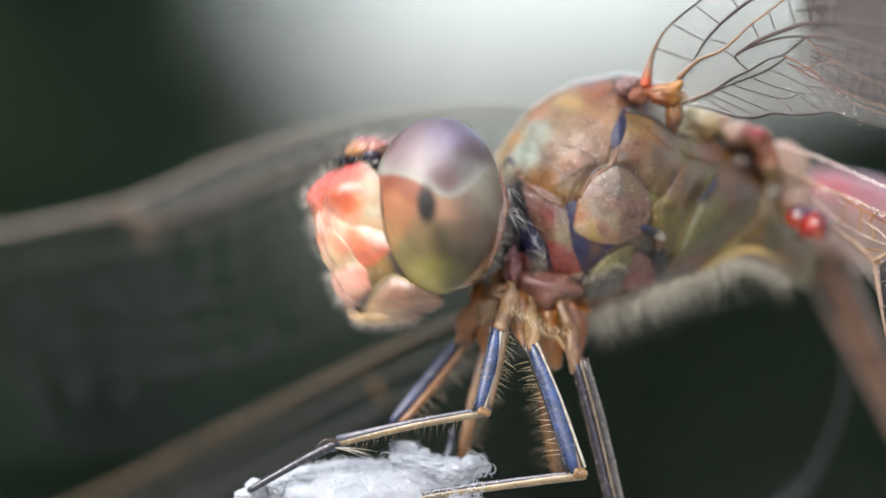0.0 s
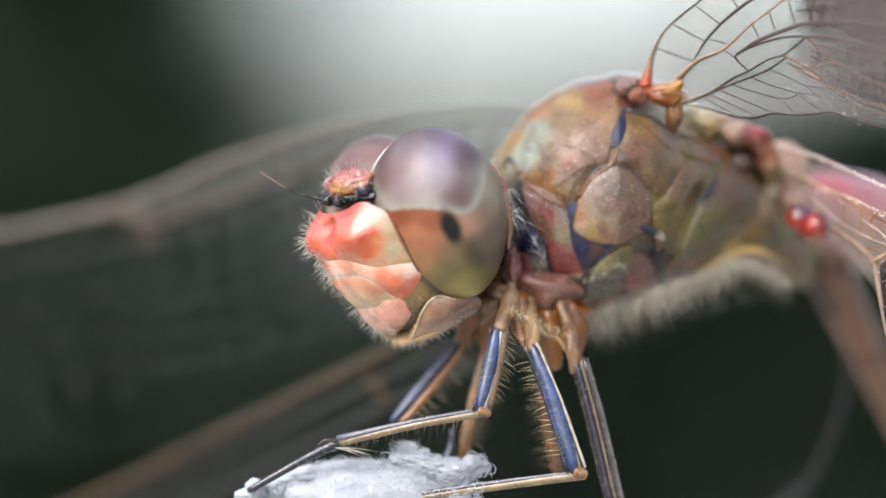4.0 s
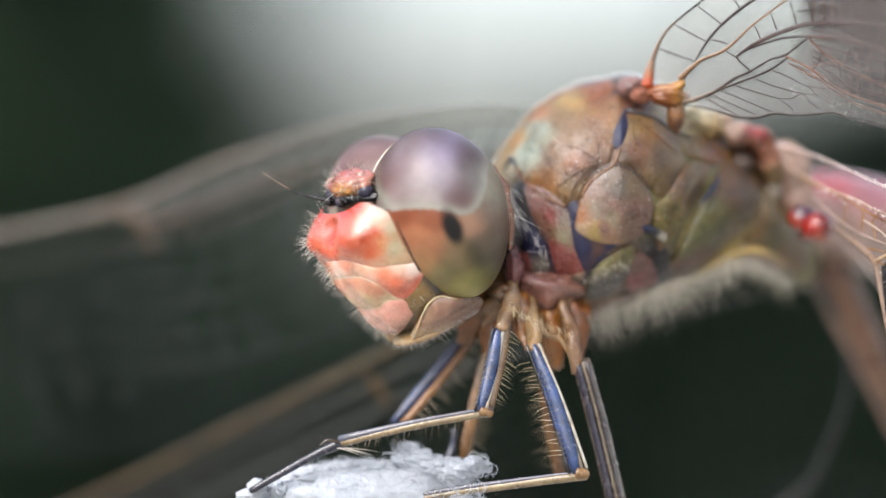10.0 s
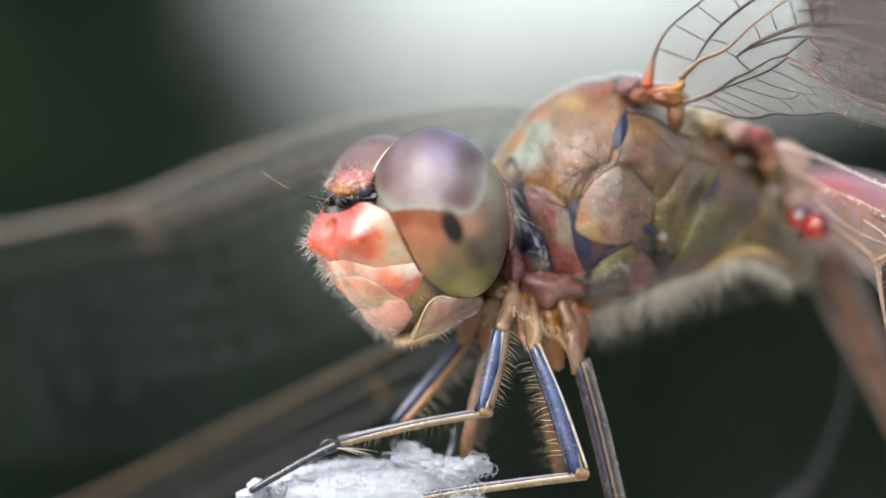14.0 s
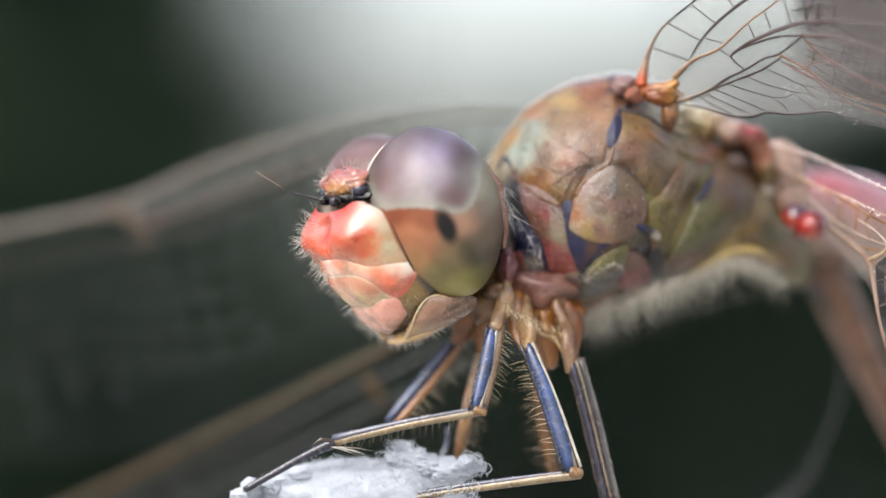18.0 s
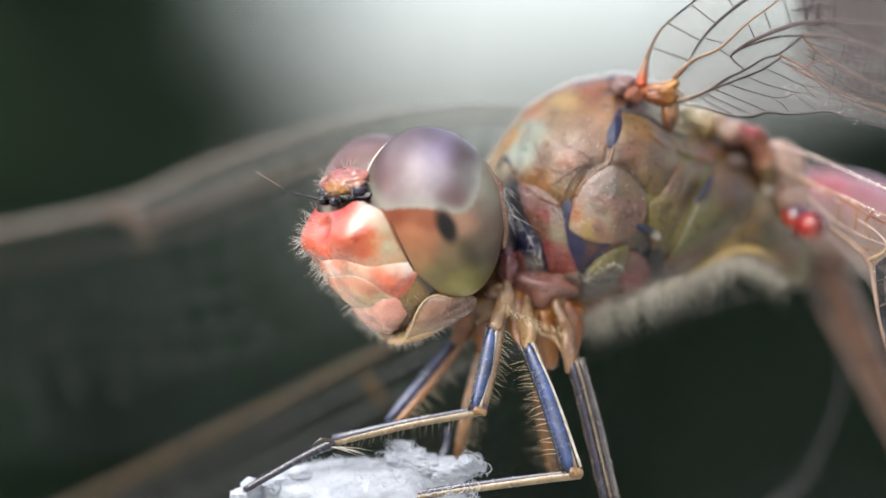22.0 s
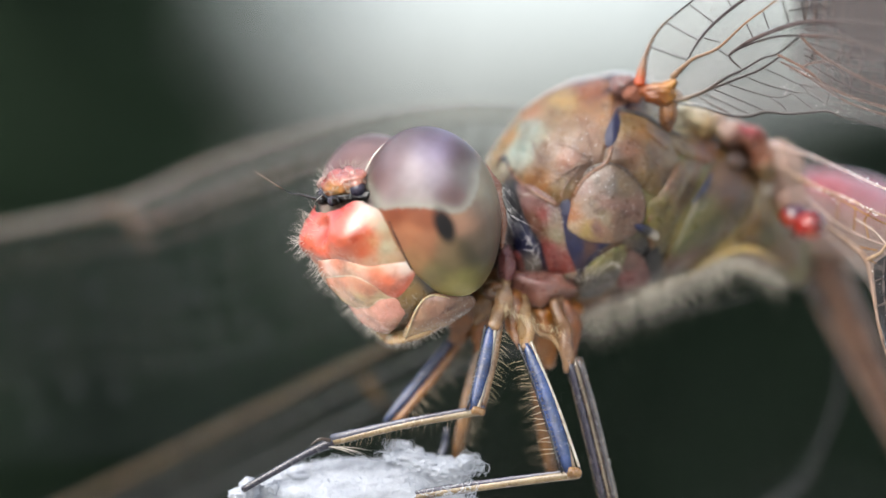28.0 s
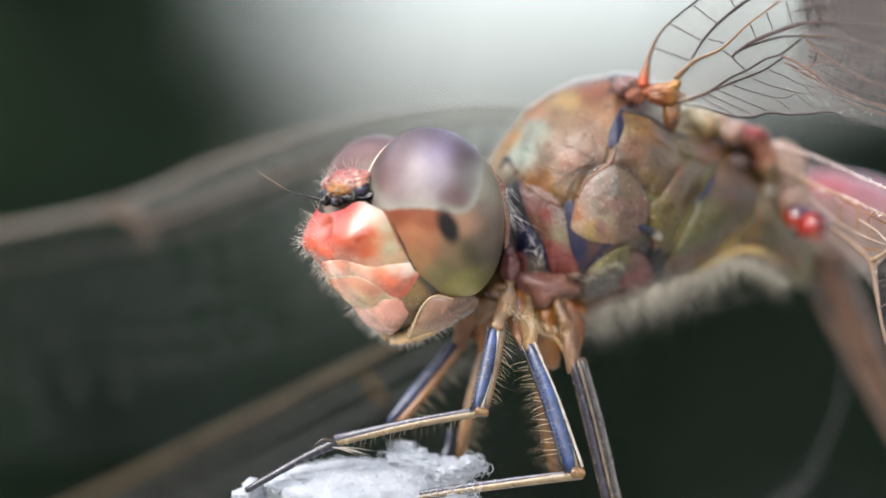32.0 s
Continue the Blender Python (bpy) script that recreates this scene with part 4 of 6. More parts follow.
CHEEK = [(0.47, -1.62, -2.32), (0.85, -1.58, -2.01), (1.09, -1.47, -1.74), (1.29, -1.26, -1.53), (1.43, -1.02, -1.51), (1.61, -0.74, -1.74), (1.56, -0.15, -2.01), (1.44, -0.15, -2.27), (1.14, -0.60, -2.42), (0.79, -1.07, -2.44)]
CHEEK_COL = [((1.47, -1.15, -1.98), tone(148, 104, 80)), ((1.07, -1.40, -1.99), tone(160, 120, 90)), ((1.53, -0.52, -2.07), tone(116, 86, 66)), ((1.55, -0.94, -1.79), tone(136, 98, 76)), ((0.84, -1.14, -2.33), tone(182, 146, 108)), ((0.66, -1.58, -2.21), tone(196, 160, 112))]
OUT = (0.83, -0.52, -0.2)
CHEEKS = []
for s in (1, -1):
    ring = [(p[0] * s, p[1], p[2]) for p in CHEEK]
    g = shield(ring, 0.22, (OUT[0] * s, OUT[1], OUT[2]))
    cheek = part("mandible", g, M_LOWFACE, head, "tan-brown cheek plate with a pale rim", paint=lambda p, s=s: blend([((q[0] * s, q[1], q[2]), c) for q, c in CHEEK_COL], p, 2.0))
    CHEEKS.append(cheek)
    g = Geo()
    tube(g, [Vector(p) + Vector((0.03 * s, -0.03, 0)) for p in ring[:6]], [0.02, 0.024, 0.024, 0.024, 0.02, 0.012], 8)
    part("mandible_rim", g, M_LOWFACE, head, paint=tone(206, 186, 142))
    g = Geo()
    blob(g, (1.0 * s, -1.15, -1.72), (0.3, 0.3, 0.5), nu=20, nv=14)
    # Olive above; the dark gap's shade is painted in below
    part("mouth_membrane", g, M_LOWFACE, head, "olive membrane beside the lip, gap shade painted in below", paint=lambda p, s=s: blend([((1.2 * s, -1.2, -1.4), tone(150, 138, 76)), ((1.0 * s, -1.4, -1.8), tone(40, 32, 24)), ((0.9 * s, -1.3, -2.1), tone(30, 24, 20))], p))
g = Geo()
blob(g, (0, -0.9, -2.36), (0.95, 0.86, 0.24), nu=32, nv=16)
lower_lip = part("lower_lip", g, M_LOWFACE, head, "amber lower lip", paint=lambda p: blend([((0, -1.7, -2.4), tone(196, 160, 106)), ((0.5, -1.4, -2.55), tone(200, 164, 112)), ((0.9, -0.6, -2.4), tone(176, 130, 90)), ((-0.6, -1.3, -2.4), tone(190, 140, 84))], p))
g = Geo()
blob(g, (0.08, -1.22, 1.62), (0.74, 0.46, 0.34), nu=40, nv=26, seed=3, shape=lambda u, p: p * (1 + 0.16 * noise.noise(u * 2.4) + 0.08 * noise.noise(u * 6)))
vertex = part("vertex", g, M_FACE, head, "orange-red bump between the eyes",
              paint=lambda p: blend([((0.25, -1.55, 1.5), tone(226, 156, 50)), ((0, -1.6, 1.52), tone(222, 140, 46)), ((0, -1.2, 2.0), tone(214, 90, 78)), ((-0.3, -1.45, 1.85), tone(222, 84, 60)), ((0.4, -1.3, 1.85), tone(206, 120, 110)), ((-0.5, -1.3, 1.6), tone(214, 120, 70))], p, 2.0))
g = Geo()
rnd = random.Random(12)
tube(g, [(x, -1.62 + 0.5 * x * x + rnd.uniform(-0.04, 0.04), 1.38 - 0.12 * x * x + rnd.uniform(-0.05, 0.05)) for x in np.linspace(-1.05, 1.05, 13)], [rnd.uniform(0.07, 0.12) for _ in range(13)], 16, 6, rough=0.7)
part("black_band", g, M_SHINE, head, "shiny uneven black band with simple eyes", paint=DARK)
for x, y, z, r in ((0.70, -1.32, 1.45, 0.2), (-0.70, -1.32, 1.45, 0.2), (0.12, -1.72, 1.38, 0.14)):
    g = Geo()
    blob(g, (x, y, z), (r, r, r * 0.95), nu=20, nv=14)
    part("ocellus", g, M_SHINE, head, "glossy bluish simple eye", paint=tone(52, 48, 72))


# Lower front margin of the far eye, added as a separate lump
g = Geo()
blob(g, head_local(-2.42, 1.38, 0.55), (0.34, 0.3, 0.42), nu=28, nv=20, lump=0.25, seed=4)
far_eye_edge = part("far_eye_edge", g, M_LOWFACE, head, "pale pinkish lower front margin of the far eye", paint=lambda p: blend([((-0.9, -1.2, 1.2), tone(160, 122, 112)), ((-0.6, -1.4, 1.6), tone(172, 136, 124))], p))
g = Geo()
tube(g, [head_local(*c) for c in ((-1.64, 1.80, -0.35), (-1.50, 2.08, -0.2), (-1.30, 2.34, -0.05), (-1.0, 2.58, 0.05), (-0.74, 2.72, 0.1))], [0.015, 0.022, 0.022, 0.018, 0.01], 8)
part("eye_seam", g, M_LOWFACE, head, "thin pale line where the eyes meet", paint=tone(226, 220, 208))


def antenna(base, first, tip):
    a, d, e = Vector(base), Vector(first), Vector(tip)
    g = Geo()
    blob(g, a, (0.12, 0.12, 0.11), nu=14, nv=10)
    tube(g, [a, a + d * 0.35, a + d * 0.7], [0.06, 0.04, 0.028], 8, 5, rough=0.5)
    tube(g, [a + d * 0.7, a + d, a + e], [0.024, 0.016, 0.006], 7, 8)
    return part("antenna", g, M_SHINE, head, "thin dark bristle antenna", paint=lambda p: blend([(a, DARK), (a + d, DARK), (a + d * 0.6 + e * 0.4, tone(150, 126, 104)), (a + e, tone(186, 168, 140))], p))


antenna((0.28, -1.74, 1.38), (0.45, -0.34, 0.18), (0.9, -0.68, 0.36))
antenna((-0.28, -1.77, 1.45), (-0.436, -0.50, 0.49), (-0.85, -0.86, 1.23))


def hair_on(name, ob, count, length, material, parent, seed, radius=0.008, keep=None, lay=(0, 0, 0), label=""):
    """Bristles standing on the faces of a mesh, chosen by area."""
    rnd = random.Random(seed)
    me = ob.data
    me.calc_loop_triangles()
    tris = [t for t in me.loop_triangles if keep is None or keep(t.center / MM, t.normal)]
    if not tris:
        return None
    cum = np.cumsum([t.area for t in tris])
    g = Geo()
    for _ in range(count):
        t = tris[int(np.searchsorted(cum, rnd.random() * cum[-1]))]
        a, b, c = (me.vertices[i].co / MM for i in t.vertices)
        u, v = rnd.random(), rnd.random()
        if u + v > 1:
            u, v = 1 - u, 1 - v
        p = a + (b - a) * u + (c - a) * v
        d = (t.normal + Vector(lay) + Vector((rnd.gauss(0, 0.25), rnd.gauss(0, 0.25), rnd.gauss(0, 0.25)))).normalized()
        k = length * rnd.uniform(0.55, 1.25)
        bend = Vector((rnd.gauss(0, 0.06), rnd.gauss(0, 0.06), rnd.gauss(-0.03, 0.06))) * k * 2
        spike(g, p - d * 0.02, d * k, radius * rnd.uniform(0.7, 1.3), bend)
    h = part(name, g, material, parent, label, origin=(0, 0, 0))
    h["kind"] = "stuff"
    return h


hair_on("face_hair", frons, 80, 0.33, M_HAIR, head, 11, 0.008, keep=lambda c, n: n.y < 0.1 and c.x < -0.4)
hair_on("face_hair", clypeus, 90, 0.33, M_HAIR, head, 12, 0.008, keep=lambda c, n: n.y < 0.25 and c.x < -0.1)
hair_on("face_hair", labrum, 60, 0.3, M_HAIR, head, 13, 0.008, keep=lambda c, n: n.y < 0.25 and c.x < -0.1)
hair_on("face_hair", lower_lip, 200, 0.2, M_HAIR, head, 14, 0.006, keep=lambda c, n: n.z < 0.3)
hair_on("face_hair", head, 70, 0.22, M_HAIR, head, 16, 0.006, keep=lambda c, n: n.y < 0 and c.z < -1.2)
hair_on("face_hair", CHEEKS[0], 190, 0.16, M_HAIR, head, 20, 0.0055, keep=lambda c, n: c.z < -2.05)
hair_on("face_hair", CHEEKS[1], 80, 0.2, M_HAIR, head, 24, 0.006, keep=lambda c, n: c.z < -2.05)
hair_on("crown_hair", vertex, 110, 0.36, M_HAIR, head, 15, 0.006)
hair_on("face_hair", frons, 60, 0.36, M_HAIR, head, 17, 0.006, keep=lambda c, n: n.y < 0.1 and c.x < -0.2)
hair_on("eye_hair", far_eye, 220, 0.22, M_RUSTHAIR, head, 25, 0.006, keep=lambda c, n: n.y < 0.2 and c.z > 0.9 and c.z < 2.1)
hair_on("crown_hair", far_eye_edge, 70, 0.3, M_HAIR, head, 27, 0.006, lay=(-0.4, -0.2, 0.1))
hair_on("nape_hair", head, 260, 0.32, M_HAIR, head, 26, 0.0055, keep=lambda c, n: c.y > 1.0 and c.y < 1.7 and c.x > 0.6)
hair_on("thorax_hair", thorax, 260, 0.34, M_FUZZ, thorax, 18, 0.0035, keep=lambda c, n: n.z > 0.45 or n.z < -0.5)
hair_on("thorax_hair", thorax, 350, 0.3, M_HAIR, thorax, 19, 0.0035, keep=lambda c, n: n.y < -0.2)

# ---- legs ----


def leg_piece(name, pts, rads, colour, label="", flat=0.8, rough=0.05, parent=None, seg=14, material=None):
    g = Geo()
    tube(g, pts, rads, seg, 6, flat=flat, rough=rough)
    return part(name, g, material or M_LEG, parent or fly, label, paint=colour)


def along(pts, t):
    path = smooth_path(pts, 12)
    f = t * (len(path) - 1)
    i = min(int(f), len(path) - 2)
    return path[i].lerp(path[i + 1], f - i)


def spines(pts, way, count, length, material, parent, seed, start=0.08, end=0.95, radius=0.009, droop=0.4):
    """A comb of bristles along a limb; the long ones are parts of their own."""
    rnd = random.Random(seed)
    row = Geo()
    for i in range(count):
        t = start + (end - start) * (i + rnd.uniform(-0.3, 0.3)) / count
        p = along(pts, max(0, min(1, t)))
        d = (Vector(way) + Vector((rnd.gauss(0, 0.12), rnd.gauss(0, 0.25), rnd.gauss(0, 0.14)))).normalized()
        k = length * rnd.uniform(0.7, 1.2)
        g = row if length < 0.2 else Geo()
        spike(g, p, d * k, radius * rnd.uniform(0.8, 1.2), Vector((rnd.gauss(0, 0.04), 0, -droop * rnd.uniform(0.1, 0.6))) * k, 4)
        if g is not row:
            part("spine", g, material, parent)
    if row.v:
        part("short_bristle", row, material, parent)["kind"] = "stuff"


def jointed_leg(tag, femur, tibia, r, face, back, seam, shift, seed, spine_way=(1, 0, -0.35), second_way=None):
    """Femur in two colours with a pale seam, and its spines."""
    shade = lambda p: [c * (0.72 + 0.7 * max(0.0, noise.noise(Vector(p) * 2.2)) + 0.5 * max(0.0, noise.noise(Vector(p) * 6.0))) for c in face]
    f = leg_piece(tag + "_femur", femur, [r * 0.35, r * 0.85, r * 1.02, r * 1.1, r * 1.06, r * 0.95, r * 0.5], shade)
    if back:
        leg_piece("femur_back", [Vector(p) + Vector(shift) for p in femur], [r * 0.7, r * 0.8, r * 0.7], back, parent=f)
    else:
        leg_piece("femur_back", [Vector(p) + Vector((0.05, 0.1, 0)) for p in femur], [r * 0.75, r * 0.8, r * 0.75], tone(190, 160, 124) if tibia else face, parent=f)
    if seam:
        leg_piece("femur_seam", [Vector(p) + Vector(shift) * 0.62 + Vector((0, -r * 0.5, 0)) for p in femur], [0.04, 0.055, 0.045], seam, parent=f, seg=8)
    spines([Vector(p) + Vector(shift) * 1.3 for p in femur], spine_way, 24, 0.36 if tibia else 0.46, M_GOLD if tibia else M_DULLSPINE, f, seed, radius=0.0058 if tibia else 0.0115)
    if second_way:
        spines([Vector(p) + Vector((-r * 0.8, -0.1, 0)) for p in femur], second_way, 20, 0.1, M_SPINE, f, seed + 50, radius=0.014)
    if tibia:
        leg_piece("femur_edge", [Vector(p) + Vector((-r * 0.86, -r * 0.35, 0)) for p in femur], [0.03, 0.035, 0.03], tone(34, 34, 52), parent=f, seg=8)
    if tibia:
        g = Geo()
        tube(g, [femur[-1], tibia[0]], [r * 0.75, r * 0.6], 14, 6)
        blob(g, tibia[0], (r * 0.62, r * 0.6, r * 0.66), nu=18, nv=12, lump=0.15, seed=seed)
        part("knee", g, M_LEG, f, "ochre knee joint", paint=vivid(168, 130, 84))
    return f


NF = [(1.34, 0.1, -1.84), (1.18, 0, -2.73), (0.91, -0.2, -3.84)]
jointed_leg("front", NF, [(1.12, -0.2, -3.89), (-0.589, -0.1, -4.17), (-2.44, 0.2, -4.63)], 0.155, LEGBLUE, tone(150, 116, 76), IVORY, (0.2, 0.1, 0.02), 1, (1, 0.1, -0.5), (-1, -0.1, -0.2))
NT = [(1.18, -0.15, -3.87), (-0.589, -0.1, -4.19), (-2.44, 0.2, -4.63)]
t1 = leg_piece("front_tibia", NT, [0.09, 0.085, 0.09], BUFF)
leg_piece("tibia_edge", [Vector(p) + Vector((0, 0.0, 0.09)) for p in NT], [0.06, 0.075, 0.11], tone(100, 102, 122), parent=t1, seg=8)
spines([(-2.5, -0.05, -4.72), (-2.2, -0.05, -4.72)], (1, -0.2, -0.12), 7, 0.75, M_HAIR, t1, 55, 0.0, 1.0, 0.012, 0.25)
spines(NT, (-0.25, -0.2, -1), 24, 0.3, M_DULLSPINE, t1, 5, 0.1, 0.98, 0.006)
t1 = leg_piece("front_tarsus", [(-2.42, 0.2, -4.63), (-3.01, 0.2, -4.89), (-3.81, 0.1, -5.33), (-4.55, 0.1, -5.75)], [0.13, 0.1, 0.09, 0.08], tone(52, 52, 74))
leg_piece("tarsal_claw", [(-2.47, 0, -4.58), (-2.71, -0.1, -4.54), (-2.92, -0.1, -4.67)], [0.05, 0.05, 0.02], tone(90, 74, 60), parent=t1, seg=7)

MF = [(2.17, 0.1, -2.29), (2.69, -0.05, -3.67), (3.18, -0.3, -5.31)]
f2 = jointed_leg("middle", MF, [(3.37, -0.3, -5.33), (1.82, 0, -5.62), (-1.13, 0.3, -6.11)], 0.2, LEGBLUE, None, None, (0.17, 0.1, 0.0), 2, (-1, 0, -0.05), None)
leg_piece("femur_seam", [(2.29, 0, -2.24), (2.89, -0.15, -3.67), (3.42, -0.4, -5.17)], [0.03, 0.04, 0.035], IVORY, parent=f2, seg=8)
spines([(2.02, 0, -2.53), (2.46, -0.1, -3.67), (2.94, -0.35, -5.2)], (-1, -0.1, 0.05), 19, 0.4, M_GOLD, f2, 21, radius=0.0075)
spines([(2.25, -0.15, -2.66), (2.62, -0.3, -3.8), (3.02, -0.5, -5.19)], (-0.4, -1, 0.3), 22, 0.12, M_SPINE, f2, 22, radius=0.02)
MT = [(3.42, -0.3, -5.36), (1.96, -0.1, -5.56), (-0.054, 0.1, -5.86), (-1.26, 0.3, -6.11)]
t2 = leg_piece("middle_tibia", MT, [0.11, 0.095, 0.085, 0.08], BUFF)
leg_piece("tibia_edge", [Vector(p) + Vector((0, 0.0, 0.09)) for p in MT], [0.05, 0.08, 0.07], tone(86, 86, 110), parent=t2, seg=8)

HF = [(3.33, 0.9, -2.69), (3.71, 0.9, -4.11), (4.22, 0.9, -6.28)]
f3 = leg_piece("hind_femur", HF, [0.22, 0.25, 0.24], tone(134, 116, 96))
leg_piece("femur_stripe", [Vector(p) + Vector((-0.12, -0.2, 0)) for p in HF], [0.09, 0.1, 0.1], tone(56, 50, 72), parent=f3, seg=8)
leg_piece("femur_stripe", [Vector(p) + Vector((0.12, -0.2, 0)) for p in HF], [0.05, 0.05, 0.05], tone(80, 72, 76), parent=f3, seg=8)
leg_piece("femur_seam", [Vector(p) + Vector((0.02, -0.26, 0)) for p in HF], [0.03, 0.035, 0.035], tone(150, 134, 112), parent=f3, seg=8)

RF = [(0.602, 2, -1.97), (-0.26, 2, -3.1), (-1.19, 1.8, -4.19)]
jointed_leg("far_front", RF, None, 0.13, tone(60, 80, 132), vivid(168, 116, 66), None, (0.24, -0.02, -0.05), 4, (0.9, -0.2, -0.5))
RM = [(1.15, 1.8, -2.17), (0.846, 1.8, -3.54), (0.491, 1.8, -5.06)]
jointed_leg("far_middle", RM, None, 0.15, vivid(158, 116, 74), None, None, (0.1, 0, 0), 6, (0.9, -0.2, -0.5))
leg_piece("far_middle_tibia", [(0.301, 1.9, -4.36), (0.219, 1.9, -4.9), (-0.191, 1.6, -5.57)], [0.07, 0.09, 0.07], tone(58, 66, 96))
RH = [(2.65, 1.8, -2.03), (2.52, 2, -3.54), (2.84, 2, -5.59)]
jointed_leg("far_hind", RH, None, 0.16, vivid(138, 100, 62), None, None, (-0.1, 0, 0), 7, (-1, -0.1, 0))


def coxa(pts, rads, colour):
    """A tapering translucent leg base with a pale highlight painted along it."""
    path = [view_scaled(*p) for p in pts]
    way = (path[-1] - path[0]).normalized()
    root = path[0] + Vector((0, 0.55, 0.55))

    def skin(p):
        off = (Vector(p) - path[0]) - way * (Vector(p) - path[0]).dot(way)
        pale = 0.35 * math.exp(-((off.x + 0.03) / (rads[0] * 0.5)) ** 2) * max(0.0, 0.5 + noise.noise(Vector(p) * 2.5))
        k = 1 + 0.45 * noise.noise(Vector(p) * 4.0) + 0.2 * noise.noise(Vector(p) * 11.0)
        return [q * k * (1 - pale) + z * pale for q, z in zip(colour, vivid(214, 196, 170))]
    leg_piece("coxa", [root] + path, [rads[0] * 0.85] + list(rads), skin, flat=0.7, rough=0.8, material=M_COXA)


CREAMY = vivid(204, 164, 114)
HONEY = vivid(208, 132, 46)
coxa([(2.35, 1.5, -1.35), (2.45, 1.5, -2.05), (2.6, 1.6, -2.75)], [0.46, 0.4, 0.2], HONEY)
coxa([(1.35, 1.6, -1.2), (1.2, 1.6, -1.75), (1.05, 1.7, -2.3)], [0.4, 0.34, 0.16], HONEY)
coxa([(3.0, 1.4, -1.45), (3.15, 1.3, -2.05), (3.25, 1.2, -2.65)], [0.34, 0.26, 0.1], vivid(164, 98, 44))
coxa([(1.62, 0.6, -1.0), (1.58, 0.4, -1.42), (1.40, 0.05, -1.9)], [0.2, 0.2, 0.13], vivid(192, 150, 106))
coxa([(1.45, 1.1, -1.09), (1.25, 1.3, -1.62), (1.11, 1.6, -2.16), (1.02, 1.8, -2.43)], [0.28, 0.24, 0.18, 0.09], vivid(190, 112, 38))
coxa([(2.14, 0.8, -1.45), (2.16, 0.45, -1.89), (2.14, 0.1, -2.4)], [0.15, 0.19, 0.12], CREAMY)
coxa([(1.88, 0.8, -1.45), (1.90, 0.7, -1.96), (2.02, 0.5, -2.4)], [0.2, 0.16, 0.07], vivid(192, 120, 46))
coxa([(2.52, 1.2, -1.45), (2.66, 1.2, -2.16), (2.74, 1.4, -2.83)], [0.3, 0.26, 0.14], vivid(204, 128, 44))
coxa([(2.39, 0.7, -1.95), (2.79, 0.75, -2.16), (3.06, 0.7, -2.56)], [0.05, 0.05, 0.03], CREAMY)
coxa([(2.90, 0.9, -1.42), (3.10, 0.8, -2.02), (3.18, 0.7, -2.56), (3.12, 0.7, -2.96)], [0.18, 0.2, 0.15, 0.05], vivid(164, 120, 80))
coxa([(0.98, 1.3, -1.29), (0.64, 1.6, -1.82), (0.48, 1.9, -2.22)], [0.3, 0.24, 0.16], vivid(184, 110, 40))
coxa([(1.3, 1.0, -1.2), (1.08, 1.1, -1.58), (0.96, 1.2, -1.8)], [0.28, 0.2, 0.08], vivid(190, 142, 92))
lump("breast_plate", (2.5, 1.35, -1.0), (0.8, 0.6, 0.44), lambda p: blend([((2.1, 0.3, -0.95), tone(196, 130, 120)), ((2.6, 0.3, -0.9), tone(188, 112, 106)), ((3.0, 0.4, -1.1), tone(172, 112, 84)), ((2.5, 0.3, -1.3), tone(190, 128, 96)), ((2.1, 0.3, -1.25), tone(170, 96, 72))], p), parent=fly, label="dull pink breast plate above the leg bases", bumpy=0.5)
lump("neck", (1.44, 1.6, 0.15), (0.45, 0.6, 0.6), tone(70, 56, 56), parent=fly, label="dusky neck", bumpy=0.3)
lump("neck_fold", (1.72, 0.85, -0.42), (0.22, 0.4, 0.44), tone(168, 92, 94), parent=fly, bumpy=0.3)
lump("breast", (2.06, 1.9, -1.32), (1.15, 0.8, 0.55), vivid(186, 112, 48), parent=fly, bumpy=0.3, label="rusty breast between the legs")
lump("breast", (2.75, 1.8, -1.55), (0.8, 0.7, 0.45), vivid(192, 122, 54), parent=fly, bumpy=0.3)
lump("neck_fold", (1.45, 0.9, -1.02), (0.34, 0.5, 0.24), vivid(170, 124, 84), parent=fly, bumpy=0.3)

# ---- hair of the thorax ----


def fringe(name, pts, count, length, way, material, seed, radius=0.009, spread=0.25, deep=0.25):
    rnd = random.Random(seed)
    g = Geo()
    for _ in range(count):
        p = along(pts, rnd.random()) + Vector((rnd.gauss(0, 0.06), rnd.gauss(0, deep), rnd.gauss(0, 0.06)))
        d = (Vector(way) + Vector((rnd.gauss(0, spread), rnd.gauss(0, spread), rnd.gauss(0, spread)))).normalized()
        k = length * rnd.uniform(0.5, 1.3)
        spike(g, p, d * k, radius * rnd.uniform(0.7, 1.3), Vector((rnd.gauss(0, 0.1), 0, rnd.gauss(-0.05, 0.1))) * k)
    h = part(name, g, material, thorax)
    h["kind"] = "stuff"
    return h


fringe("belly_hair", [(3.5, 2.6, -1.65), (4.4, 2.8, -1.3), (5.3, 3.0, -0.95)], 620, 0.95, (0.12, -0.1, -1), M_FUZZ, 31, 0.0034, 0.45, 1.0)
fringe("belly_hair", [(5.0, 2, -1.0), (5.9, 3.0, -0.72), (6.9, 3.3, -0.35)], 700, 0.95, (0.2, -0.1, -1), M_FUZZ, 37, 0.0034, 0.5, 1.0)
fringe("belly_hair", [(6.8, 2.6, -0.3), (7.6, 3.2, -0.3), (8.55, 3.8, -0.8)], 420, 0.65, (0.2, -0.1, -1), M_FUZZ, 38, 0.0034, 0.5, 1.0)
